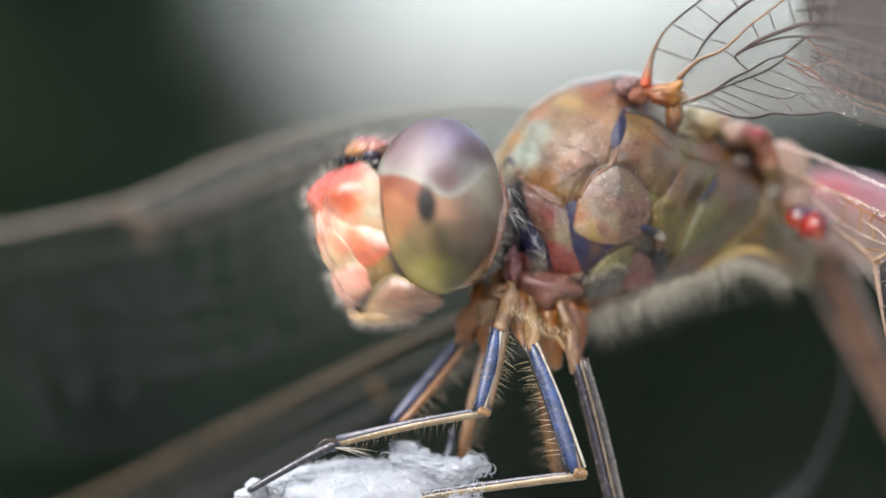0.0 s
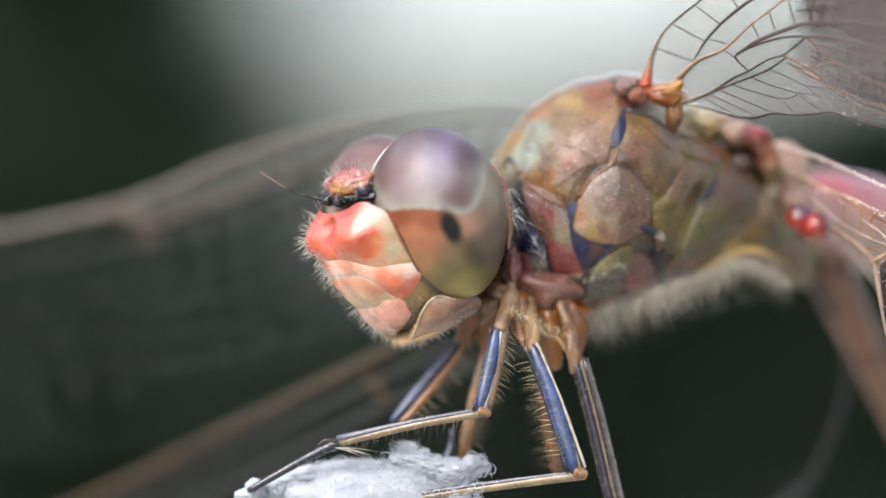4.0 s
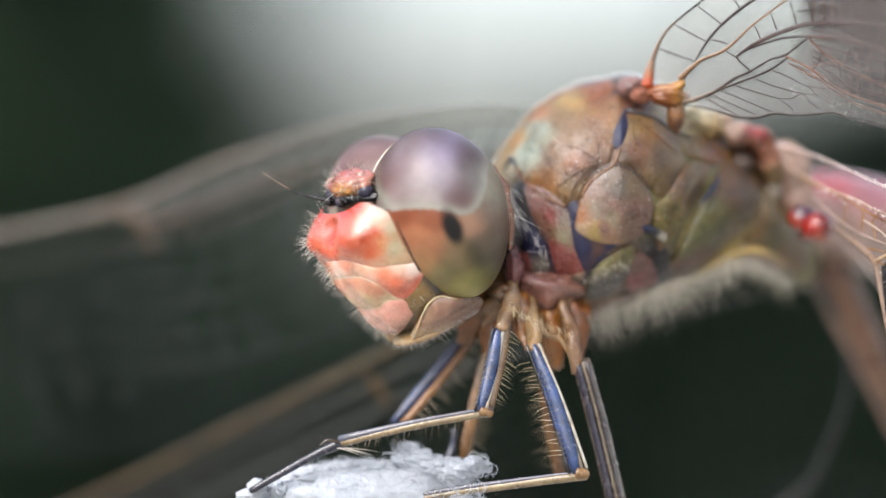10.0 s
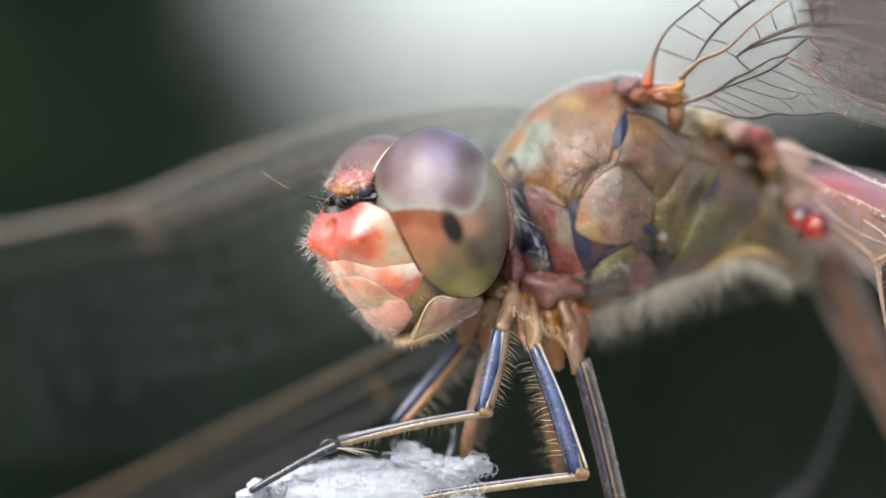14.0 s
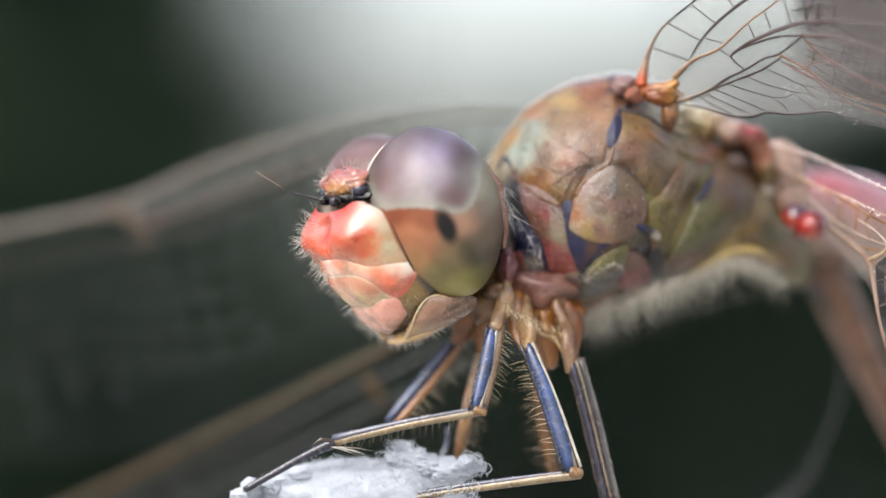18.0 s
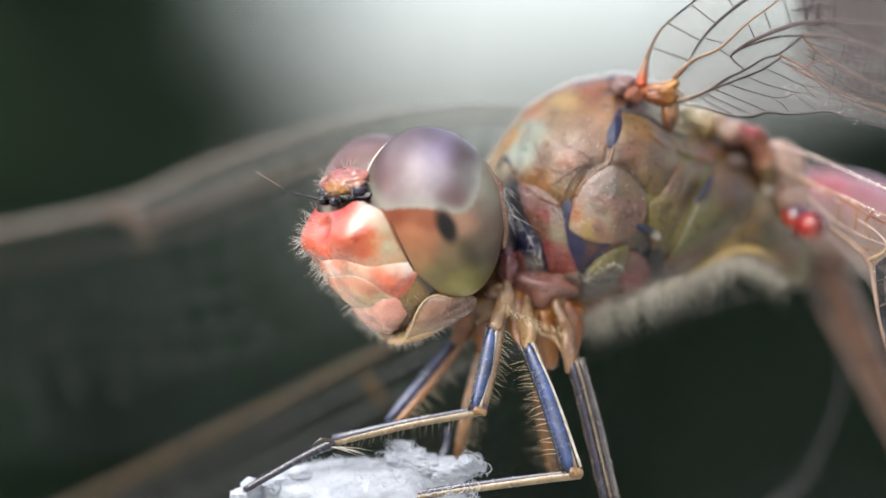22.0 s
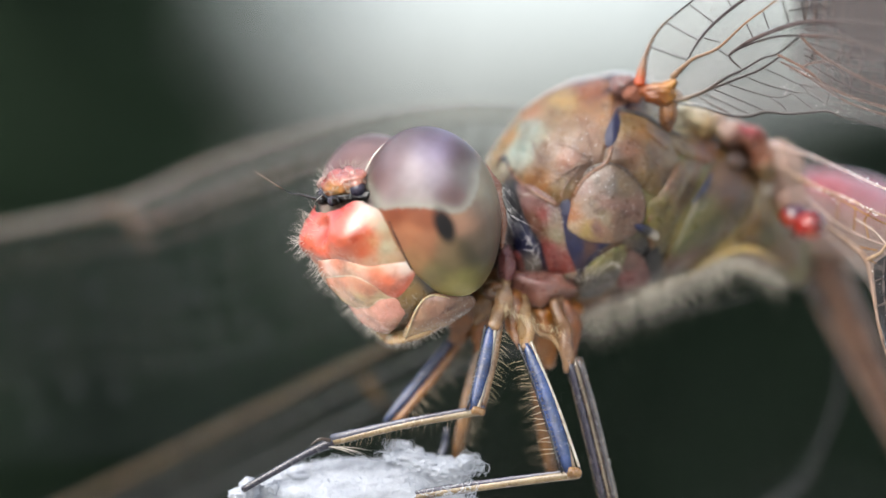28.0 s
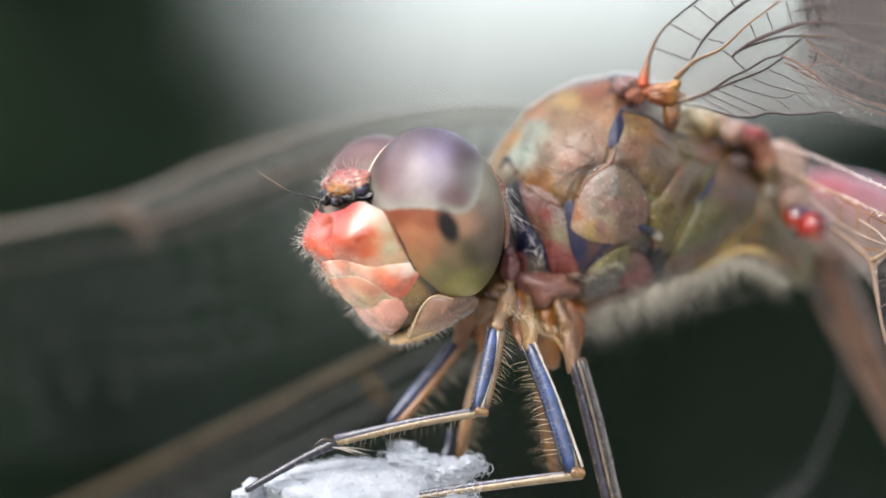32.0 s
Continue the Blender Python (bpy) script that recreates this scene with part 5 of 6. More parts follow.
fringe("neck_hair", [(1.62, 0.3, 1.45), (1.66, 0.3, 1.0), (1.68, 0.4, 0.75)], 18, 0.55, (0.5, -0.35, -0.75), M_WHITEHAIR, 32, 0.006, 0.42, 0.1)
fringe("neck_hair", [(1.91, 1.05, 0.42), (2.31, 0.95, 0.014), (2.45, 0.95, -0.595)], 26, 0.45, (-0.2, -0.5, 0.5), M_WHITEHAIR, 33, 0.005, 0.5, 0.12)
fringe("breast_hair", [(2.11, 0.95, 1.37), (2.78, 0.75, 1.09), (3.05, 0.65, 0.553)], 40, 0.3, (-0.5, -0.8, 0.4), M_HAIR, 34, 0.0035, 0.4, 0.1)
fringe("breast_hair", [(3.39, 0.75, -0.797), (3.86, 0.65, -0.526), (4.4, 0.65, -0.391)], 70, 0.35, (-0.3, -0.8, -0.3), M_HAIR, 35, 0.003, 0.6, 0.15)
fringe("coxa_hair", [(1.55, 0, -1.33), (2.16, -0.1, -1.66), (3.04, 0.3, -2)], 120, 0.28, (0.2, -0.5, -0.8), M_GOLD, 36, 0.0045, 0.45, 0.3)

# ---- wings ----


def lerp_rows(a, b, rows):
    return [[p.lerp(q, j / rows) for p, q in zip(a, b)] for j in range(rows + 1)]


def wing_sheet(name, lead, trail, material, label, per=8, rows=16, ripple=0.05, paint=None):
    """A thin pleated membrane between its leading and trailing edge."""
    grid = lerp_rows(smooth_path(lead, per), smooth_path(trail, per), rows)
    n = len(grid[0])
    g = Geo()
    for off in (0.0, 0.012):
        for j, row in enumerate(grid):
            for i, p in enumerate(row):
                g.v.append(p + Vector((0, off + ripple * (1 if j % 2 else -1) * min(1, i / 6), 0)))
    m = len(grid) * n
    for j in range(rows):
        for i in range(n - 1):
            a, b, c, d = j * n + i, j * n + i + 1, (j + 1) * n + i + 1, (j + 1) * n + i
            g.f.append((a, b, c, d))
            g.f.append((m + d, m + c, m + b, m + a))
    return part(name, g, material, fly, label, paint=paint)


def fore_y(x, z):
    """Depth of the near forewing: it comes forward as it leaves the root."""
    a, b = x - 5.1, z - 3.36
    return 1.3 - 0.42 * a - 0.15 * max(0, a) * max(0, b)


def in_fore(x, z, lift=0.0):
    y = fore_y(x, z) - lift
    return Vector((x * (1 + y / 100), y, z * (1 + y / 100)))


near_wing = wing_sheet("forewing", [in_fore(*p) for p in ((5.01, 4.04), (5.28, 5.08), (5.98, 5.75), (6.78, 6.25), (8.26, 6.85), (9.6, 7.19), (11.7, 7.52))],
                       [in_fore(*p) for p in ((5.64, 3.5), (6.31, 3.37), (6.92, 3.16), (7.99, 3.19), (8.79, 3.19), (9.6, 3.15), (11.7, 2.61))], M_WING,
                       "clear forewing with dark and amber veins", rows=20, ripple=0.03)


def vein(pts, rads, colour, wing=None, place=in_fore, name="vein", per=5):
    g = Geo()
    thin = 0.8 if place is in_fore else 1.0
    tube(g, [place(x, z, 0.02) for x, z in pts], [r * thin for r in rads], 7, per)
    fade = lambda p: [c + (d - c) * max(0.0, min(0.8, (6.9 - p[0]) / 1.2)) for c, d in zip(VEIN, tone(150, 126, 104))]
    return part(name, g, M_SHINE if colour is AMBER else M_VEIN, wing or near_wing, paint=fade if colour is VEIN and pts[0][1] < 4.2 else colour)


VEIN, VEINRUST = tone(66, 55, 55), tone(132, 92, 74)
g = Geo()
tube(g, [in_fore(*p, 0.05) for p in ((4.87, 3.87), (4.91, 4.17), (5.01, 4.57), (5.2, 5), (5.44, 5.31), (5.98, 5.75), (6.58, 6.15), (8.26, 6.85))], [0.16, 0.12, 0.06, 0.034, 0.026, 0.024, 0.024, 0.024], 10)
part("costa", g, M_SHINE, near_wing, "orange wing edge", paint=lambda p: blend([((4.9, 4.0), vivid(190, 84, 40)), ((4.92, 4.22), vivid(170, 104, 70)), ((4.95, 4.4), tone(164, 122, 92)), ((5.01, 4.64), tone(140, 106, 82)), ((5.31, 5.17), tone(120, 90, 60)), ((5.98, 5.75), VEIN)], (p[0], p[2])))
vein([(5.64, 4.04), (6.11, 4.46), (6.72, 4.73), (7.32, 5.27), (7.79, 5.62), (8.53, 6.11), (10.4, 6.99)], [0.09, 0.045, 0.04, 0.03, 0.028, 0.028, 0.028], tone(160, 120, 84))
vein([(6.01, 4.49), (6.27, 4.91), (6.58, 5.27), (7.05, 5.67), (7.59, 6.02), (9.06, 6.72)], [0.025, 0.04, 0.045, 0.05, 0.05, 0.05], tone(84, 74, 78))
for a, b in (((5.12, 4.77), (6.01, 4.45)), ((5.48, 5.35), (6.29, 4.91)), ((6.07, 5.76), (6.66, 5.31)), ((6.74, 6.18), (7.09, 5.67)), ((6.41, 4.97), (6.78, 4.87)),
             ((6.72, 4.71), (7.05, 4.5)), ((7.41, 5.31), (7.57, 4.95)), ((7.8, 5.59), (7.94, 5.19)), ((8.26, 5.86), (8.43, 5.27)), ((8.66, 6.18), (8.79, 5.35)), ((8.99, 6.37), (9.09, 5.38)),
             ((7.03, 4.46), (7.32, 4.22)), ((8.46, 5.62), (9.6, 5.78)), ((9.33, 6.58), (9.46, 5.38))):
    vein([a, b], [0.02, 0.018], VEIN, per=3)
vein([(8.66, 5.03), (8.06, 4.99), (7.39, 4.79), (7.04, 4.61), (7.03, 4.48), (7.32, 4.22)], [0.03, 0.035, 0.035, 0.04, 0.03, 0.025], VEIN)
vein([(7.05, 4.64), (7.52, 4.92), (8.26, 5.21), (8.93, 5.35), (10.4, 5.32), (11.7, 5.11)], [0.03, 0.06, 0.065, 0.06, 0.05, 0.05], tone(92, 76, 76))
vein([(5.71, 3.47), (6.38, 3.7), (6.92, 4.04), (7.32, 4.22), (7.79, 4.49), (8.15, 4.6), (8.69, 5.01)], [0.06, 0.045, 0.04, 0.035, 0.03, 0.03, 0.03], VEIN)
vein([(5.91, 3.49), (6.51, 3.75), (7.05, 3.96), (7.72, 4.22), (8.21, 4.53)], [0.03, 0.03, 0.035, 0.035, 0.03], VEIN)
vein([(8.15, 4.57), (8.79, 4.24), (9.33, 3.83), (10.1, 3.5), (11.7, 3.04)], [0.035, 0.04, 0.045, 0.045, 0.04], VEINRUST)
vein([(8.21, 4.41), (8.86, 4.06), (9.26, 3.79), (10, 3.37), (11.7, 2.85)], [0.02, 0.03, 0.03, 0.03, 0.03], VEINRUST)
vein([(8.69, 5.01), (8.99, 4.71), (9.4, 4.41), (10.4, 3.9), (11.7, 3.37)], [0.03, 0.035, 0.03, 0.03, 0.03], VEINRUST)
vein([(8.69, 5.03), (9.6, 4.97), (10.7, 4.64), (11.7, 4.3)], [0.05, 0.05, 0.04, 0.04], tone(110, 88, 86))
vein([(8.71, 4.29), (9.06, 4.4), (9.46, 4.41)], [0.025, 0.025, 0.02], VEINRUST)
vein([(5.74, 3.42), (6.31, 3.34), (6.92, 3.16), (7.45, 3.12), (7.86, 3.22), (8.32, 3.18), (8.79, 3.19), (9.33, 3.23), (9.87, 3.04), (11.7, 2.64)], [0.02, 0.03, 0.045, 0.05, 0.045, 0.04, 0.04, 0.04, 0.03, 0.03], tone(72, 66, 66), name="trailing_edge")
FINE_INNER = [((6.92, 3.9), (7.52, 3.7), (7.96, 3.58)), ((7.39, 4.06), (7.86, 3.87), (8.53, 3.69), (8.88, 3.66)), ((7.8, 4.25), (8.19, 4.09), (8.66, 3.87), (9.28, 3.77)),
            ((6.62, 3.77), (7.32, 3.47), (7.88, 3.23)), ((6.41, 3.67), (6.92, 3.42), (7.52, 3.15)), ((6.22, 3.61), (6.65, 3.37), (7.05, 3.16)), ((7.96, 3.58), (8.26, 3.37), (8.39, 3.19)),
            ((7.96, 3.58), (8.26, 3.57), (8.5, 3.66)), ((8.5, 3.66), (8.79, 3.43), (9.09, 3.23))]
FINE_OUTER = [((8.66, 3.87), (8.79, 3.77), (8.88, 3.66)), ((8.88, 3.66), (9.33, 3.39), (9.87, 3.16)),
            ((9.28, 3.79), (9.36, 3.61), (9.3, 3.42)), ((9.6, 3.61), (9.65, 3.37), (9.57, 3.15)), ((10, 3.39), (10.1, 3.23), (10, 3.04)), ((8.99, 4.68), (8.93, 4.41), (8.79, 4.25)),
            ((9.4, 4.41), (9.46, 4.14), (9.38, 3.82)), ((9.87, 4.17), (9.92, 3.87), (9.81, 3.61)), ((9.6, 4.95), (9.67, 4.68), (9.54, 4.36)), ((10.1, 4.79), (10.2, 4.44), (10.1, 4.09))]
for pts in FINE_INNER + FINE_OUTER:
    vein(pts, [0.016, 0.019, 0.016], VEIN)

rnd = random.Random(17)
# Added dusky sheet standing in for dense veins blurred together
wing_sheet("wing_dusk_sheet", [in_fore(*p, -0.04) for p in ((8.26, 6.18), (9.46, 6.72), (10.4, 6.99), (11.7, 7.25))], [in_fore(*p, -0.04) for p in ((8.26, 4.57), (9.46, 3.7), (10.4, 3.42), (11.7, 3.04))], M_DUSKSHEET, "added dusky sheet for the forewing's dense blurred veins", per=14, rows=24,
           paint=lambda p: [min(1.0, max(0.0, (p[0] - 8.2 + 0.5 * noise.noise(Vector(p) * 1.2)) / 1.5)) * (0.8 + 0.5 * noise.noise(Vector((p[0] * 0.8, 0, p[2] * 3.0))) + (0.6 if p[2] > 5.4 else 0.25 * max(0.0, p[2] - 4.2)))] * 3)
UPPER = [(8.79, 5.32), (9.6, 5.32), (10.4, 5.29), (11.7, 5.08)]
LOWER = [(8.79, 4.28), (9.6, 3.71), (10.4, 3.42), (11.7, 3.07)]


def between(t, s):
    a, b = along([(x, 0, z) for x, z in UPPER], t), along([(x, 0, z) for x, z in LOWER], t)
    p = a.lerp(b, s)
    return (p.x, p.z)


for j in range(1, 7):
    vein([between(t / 4, j / 7 + rnd.uniform(-0.02, 0.02)) for t in range(5)], [0.02] * 3, tone(84, 66, 62), per=3)
for i in range(1, 9):
    for j in range(0, 7):
        t = (i + rnd.uniform(-0.3, 0.3)) / 9
        vein([between(t, j / 7), between(t + 0.02, (j + 1) / 7)], [0.008, 0.008], VEINRUST, per=2)
for i in range(14):
    x0 = 8.8 + i * 0.22
    vein([(x0, 5.35 - 0.02 * i), (x0 + 0.05, 6.2)], [0.014, 0.014], VEINRUST, per=2)

for j in range(5):
    a, b = (8.21, 4.46), (8.93, 3.69)
    k = (j + 0.5) / 5
    x0, z0 = a[0] + (b[0] - a[0]) * k, a[1] + (b[1] - a[1]) * k
    vein([(x0, z0), (x0 + 0.5, z0 - 0.2 - 0.02 * j), (x0 + 1.0, z0 - 0.36)], [0.012, 0.014, 0.01], tone(104, 82, 76), per=4)
rnd = random.Random(23)
g = Geo()
for _ in range(260):
    t = rnd.random()
    x, z = 5.5 + 3.2 * t, 0
    z = 3.6 + (1.1 + 1.4 * t) * rnd.random() + 0.6 * t
    d = Vector((rnd.gauss(0.05, 0.05), -0.03, rnd.gauss(-0.04, 0.05))).normalized()
    spike(g, in_fore(x, z, 0.03), d * rnd.uniform(0.05, 0.13), 0.0045)
for _ in range(150):
    t, k = rnd.random(), rnd.uniform(0.08, 0.92)
    x = 5.35 + 3.0 * t
    top = float(np.interp(x, (5.2, 5.98, 6.78, 8.26), (5.0, 5.75, 6.25, 6.85)))
    base = float(np.interp(x, (5.2, 6.11, 7.32, 8.53), (4.3, 4.46, 5.27, 6.11)))
    d = Vector((rnd.gauss(0.05, 0.04), -0.03, rnd.gauss(0.03, 0.05))).normalized()
    spike(g, in_fore(x, base + (top - base) * k, 0.03), d * rnd.uniform(0.04, 0.1), 0.0045)
h = part("wing_down", g, M_VEIN, near_wing, paint=tone(112, 104, 100))
h["kind"] = "stuff"

# the near hind wing


def hind_y(x, z):
    return 3.4 - 1.35 * max(0, x - 8.2)


def in_hind(x, z, lift=0.0):
    y = hind_y(x, z) - lift
    return Vector((x * (1 + y / 100), y, z * (1 + y / 100)))


hind_wing = wing_sheet("hindwing", [in_hind(*p) for p in ((8.06, 2.45), (8.79, 2.21), (9.73, 1.82), (10.5, 1.46), (12, 0.818))],
                       [in_hind(*p) for p in ((8.53, 0.818), (9.2, 0.282), (10, -0.523), (10.7, -1.59), (12, -2.67))], M_HINDWING, "clear hindwing with pale sparkling veins", rows=12, ripple=0.03)
vein([(7.92, 2.49), (8.79, 2.23), (9.73, 1.84), (10.5, 1.48), (12, 0.831)], [0.05, 0.035, 0.03, 0.028, 0.028], tone(236, 208, 204), hind_wing, in_hind, "costa")
vein([(8.26, 1.89), (9.06, 1.46), (9.87, 1.14), (10.5, 0.818), (12, 0.282)], [0.04, 0.03, 0.025, 0.025, 0.025], tone(220, 180, 150), hind_wing, in_hind)
vein([(8.53, 1.62), (9.2, 1.38), (10.5, 0.657), (12, 0.013)], [0.02, 0.02, 0.02, 0.02], AMBER, hind_wing, in_hind)
vein([(8.79, 1.22), (9.6, 0.55), (10.5, 0.121), (12, -0.389)], [0.03, 0.025, 0.02, 0.02], tone(190, 160, 146), hind_wing, in_hind)
vein([(9.3, 0.5), (9.6, 0.3), (9.95, 0.02), (10.28, -0.34), (10.42, -1.1), (10.6, -2.05), (10.9, -3.0)], [0.04, 0.065, 0.08, 0.08, 0.055, 0.045, 0.04], tone(150, 120, 100), hind_wing, in_hind, "wing_strut")
vein([(10.28, -0.3), (10.6, -0.12), (10.75, 0.05), (11.2, 0.1)], [0.07, 0.05, 0.04, 0.04], tone(196, 164, 130), hind_wing, in_hind)
vein([(10.0, 0.68), (10.41, 0.41), (10.75, 0.05)], [0.02, 0.025, 0.025], tone(200, 176, 160), hind_wing, in_hind)
wing_sheet("hindwing_pleat", [in_hind(*p, 0.03) for p in ((10.42, -0.4), (10.7, -0.2), (11.2, -0.1), (12, -0.3))], [in_hind(*p, 0.03) for p in ((10.55, -1.9), (10.8, -2.6), (11.3, -3.0), (12, -3.6))], M_DUSK, "dusky crumpled part of the hindwing", per=10, rows=10, ripple=0.06)
for a, b, c in (((10.7, -0.2), (10.66, -0.9), (10.75, -1.7)), ((11.0, -0.12), (10.95, -0.9), (11.05, -1.9)), ((10.47, -0.8), (10.8, -0.7), (11.3, -0.8)), ((10.5, -1.4), (10.85, -1.3), (11.3, -1.5))):
    vein([a, b, c], [0.025, 0.03, 0.02], tone(96, 84, 80), hind_wing, in_hind)
for a, b in (((10.4, 0.925), (10.2, 0.657)), ((10.2, 0.657), (10.3, 0.214)), ((9.6, 1.22), (9.54, 0.603)), ((10, 1), (9.95, 0.416)), ((10.1, 0.013), (10.5, -0.067)), ((10.3, -0.282), (10.5, -0.389))):
    vein([a, b], [0.018, 0.018], AMBER, hind_wing, in_hind, per=3)
FOLD_LINE = [(9.6, 7, 0.1), (10.04, 7.5, -0.92), (10.77, 8, -2.38), (12, 9.5, -4.6), (13.6, 11.5, -7.5)]
g = Geo()
tube(g, FOLD_LINE, [0.72, 0.58, 0.46, 0.36, 0.28], 16, 6, flat=0.25)
part("wing_fold", g, M_FOLD, hind_wing, "folded pinkish wing base", paint=(1.0, 1.0, 1.0))
for dx, c in ((-34, tone(158, 120, 98)), (2, tone(176, 126, 96)), (34, tone(140, 112, 100))):
    g = Geo()
    k = dx / 74.6
    tube(g, [Vector(p) + Vector((k * s, -0.15, 0)) for p, s in zip(FOLD_LINE, (1, 1, 0.9, 0.7, 0.6))], [0.2, 0.19, 0.17, 0.13, 0.09], 10)
    part("fold_vein", g, M_LEG, hind_wing, paint=c)


def grains(name, pts, count, parent, seed, spread=0.05, size=0.016):
    """Tiny pale grains added as glints on the veins and plates."""
    rnd = random.Random(seed)
    g = Geo()
    for _ in range(count):
        p = along(pts, rnd.random()) + Vector((rnd.gauss(0, spread), rnd.gauss(-0.04, 0.02), rnd.gauss(0, spread)))
        r = size * rnd.uniform(0.5, 1.3)
        blob(g, p, (r, r, r), nu=6, nv=4)
    h = part(name, g, M_GRAIN, parent)
    h["kind"] = "stuff"


grains("glint_grain", [in_hind(*p, 0.05) for p in ((8.79, 2.21), (9.73, 1.84), (10.5, 1.46))], 50, hind_wing, 41, 0.03)
grains("glint_grain", [in_hind(*p, 0.12) for p in ((10.6, -0.5), (10.75, -1.0), (10.8, -1.8))], 14, hind_wing, 48, 0.14, 0.012)
grains("glint_grain", [in_hind(*p, 0.05) for p in ((8.93, 1.42), (9.87, 1.11), (10.5, 0.791))], 60, hind_wing, 42, 0.04)
grains("glint_grain", [in_fore(*p, 0.03) for p in ((8.26, 3.9), (9.2, 3.43), (10.5, 2.94))], 60, near_wing, 43, 0.16, 0.008)
grains("glint_grain", [in_fore(*p, 0.03) for p in ((8.53, 4.33), (9.33, 3.79), (10.5, 3.3))], 45, near_wing, 44, 0.08, 0.008)
grains("glint_grain", [on_side(*p, 0.38) for p in ((2.63, 2.83), (3.3, 2.83), (3.7, 2.43))], 40, thorax, 45, 0.28, 0.009)
grains("glint_grain", [on_side(*p, 0.5) for p in ((3.57, 1.49), (4.1, 1.09), (4.5, 1.22))], 26, thorax, 46, 0.26, 0.009)
grains("glint_grain", [on_side(*p, 0.25) for p in ((3.57, -0.791), (3.9, -0.523), (4.37, -0.188))], 16, thorax, 47, 0.14, 0.008)

# far wings, out of focus behind


def strand(name, pts, rads, colour, parent):
    g = Geo()
    tube(g, pts, rads, 8, 6)
    return part(name, g, M_LEG, parent, paint=colour)


FAR_LEAD = [(3.18, 5, 3.42), (1.36, 6, 3.64), (-0.343, 6.55, 3.54), (-2.65, 7.65, 3.15), (-5.63, 9.3, 2.30), (-8.69, 10.9, 1.10), (-14.1, 13.7, 0.02)]
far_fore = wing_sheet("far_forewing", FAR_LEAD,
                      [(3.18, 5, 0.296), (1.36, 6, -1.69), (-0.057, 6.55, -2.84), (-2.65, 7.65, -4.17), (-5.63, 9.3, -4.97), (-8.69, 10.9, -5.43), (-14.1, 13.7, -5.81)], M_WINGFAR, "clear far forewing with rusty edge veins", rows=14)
RADIUS = [(2.49, 5.4, 3.05), (1.36, 6.05, 3.26), (-0.344, 6.77, 2.99), (-2.66, 7.76, 2.27), (-4.88, 8.97, 1.55), (-7.3, 10.2, 0.724), (-8.46, 10.8, 0.90), (-10.9, 12.2, 0.52), (-14.1, 13.7, -0.10)]
strand("costa", FAR_LEAD, [0.016, 0.016, 0.024, 0.05, 0.075, 0.075, 0.075], tone(168, 158, 148), far_fore)
strand("radius_vein", RADIUS, [0.015, 0.016, 0.025, 0.06, 0.1, 0.1, 0.08, 0.08, 0.08], tone(106, 82, 66), far_fore)
strand("nodus", [(-8.67, 10.7, 1.17), (-8.14, 10.6, 0.83), (-7.64, 10.5, 0.237), (-7.54, 10.5, -0.133)], [0.06, 0.08, 0.09, 0.05], vivid(110, 78, 34), far_fore)
strand("median_vein", [(1.65, 6, 2.15), (-1.21, 7.1, 2.57), (-2.66, 7.76, 2.04), (-5.63, 9.3, 0.674), (-8.69, 10.9, 0.015), (-14.1, 13.7, -0.899)], [0.015, 0.02, 0.03, 0.03, 0.025, 0.025], tone(96, 78, 68), far_fore)
edge = wing_sheet("far_wing_edge", FAR_LEAD, [(2.48, 5.3, 3.05), (1.36, 6, 3.25), (-0.343, 6.66, 3.02), (-2.65, 7.65, 2.35), (-5.63, 9.3, 1.33), (-8.69, 10.9, 0.80), (-14.1, 13.7, -0.15)], M_STRIP, "pale strip along the far wing edge", rows=4, paint=lambda p: [0.02 + 0.6 * min(1.0, max(0.0, (-0.6 - p[0]) / 5.0)) * (0.75 + 0.5 * noise.noise(Vector(p) * 0.7))] * 3)
for i in range(16):
    t = i / 16
    a, b = along(FAR_LEAD, 0.12 + t * 0.7), along(RADIUS, 0.12 + t * 0.62)
    strand("crossvein", [a, b], [0.03, 0.03] if i > 5 else [0.014, 0.014], tone(84, 74, 70) if i > 5 else tone(150, 140, 134), far_fore)
rnd = random.Random(8)
low_edge = [(1.37, 6.11, -0.839), (-0.344, 6.83, -1.7), (-2.66, 7.87, -2.88), (-5.63, 9.3, -3.65), (-8.69, 10.9, -3.85), (-14.1, 13.7, -4.25)]
for i in range(15):
    t = (i + 0.5) / 15
    a, b = along(RADIUS, 0.1 + 0.85 * t), along(low_edge, min(1, 0.05 + 0.95 * t))
    strand("crossvein", [a, a.lerp(b, 0.5) + Vector((rnd.uniform(-0.4, 0.4), 0, 0)), b], [0.02, 0.016, 0.014], tone(48, 48, 48), far_fore)
for j in range(5):
    s = (j + 1) / 6
    strand("long_vein", [along(RADIUS, 0.1 + 0.85 * t / 6).lerp(along(low_edge, t / 6), s) for t in range(7)], [0.018] * 3, tone(50, 50, 50), far_fore)

# Dull beads added to blur into soft reflections of the wing cells
for x, y, z in ((-10.2, 11.8, -2.4), (-9.5, 11.4, -3.7), (-8.3, 10.9, -3.8), (-10.7, 12.0, -3.9), (-10.5, 11.9, -4.7), (-6.4, 9.8, -1.2), (-4.4, 9.0, -2.2), (-9.0, 11.2, -1.2), (-11, 12.2, -1.6)):
    g = Geo()
    blob(g, (x, y - 0.15, z), (0.11, 0.05, 0.13), nu=12, nv=8)
    part("wing_glint", g, M_DULLGLINT, far_fore)

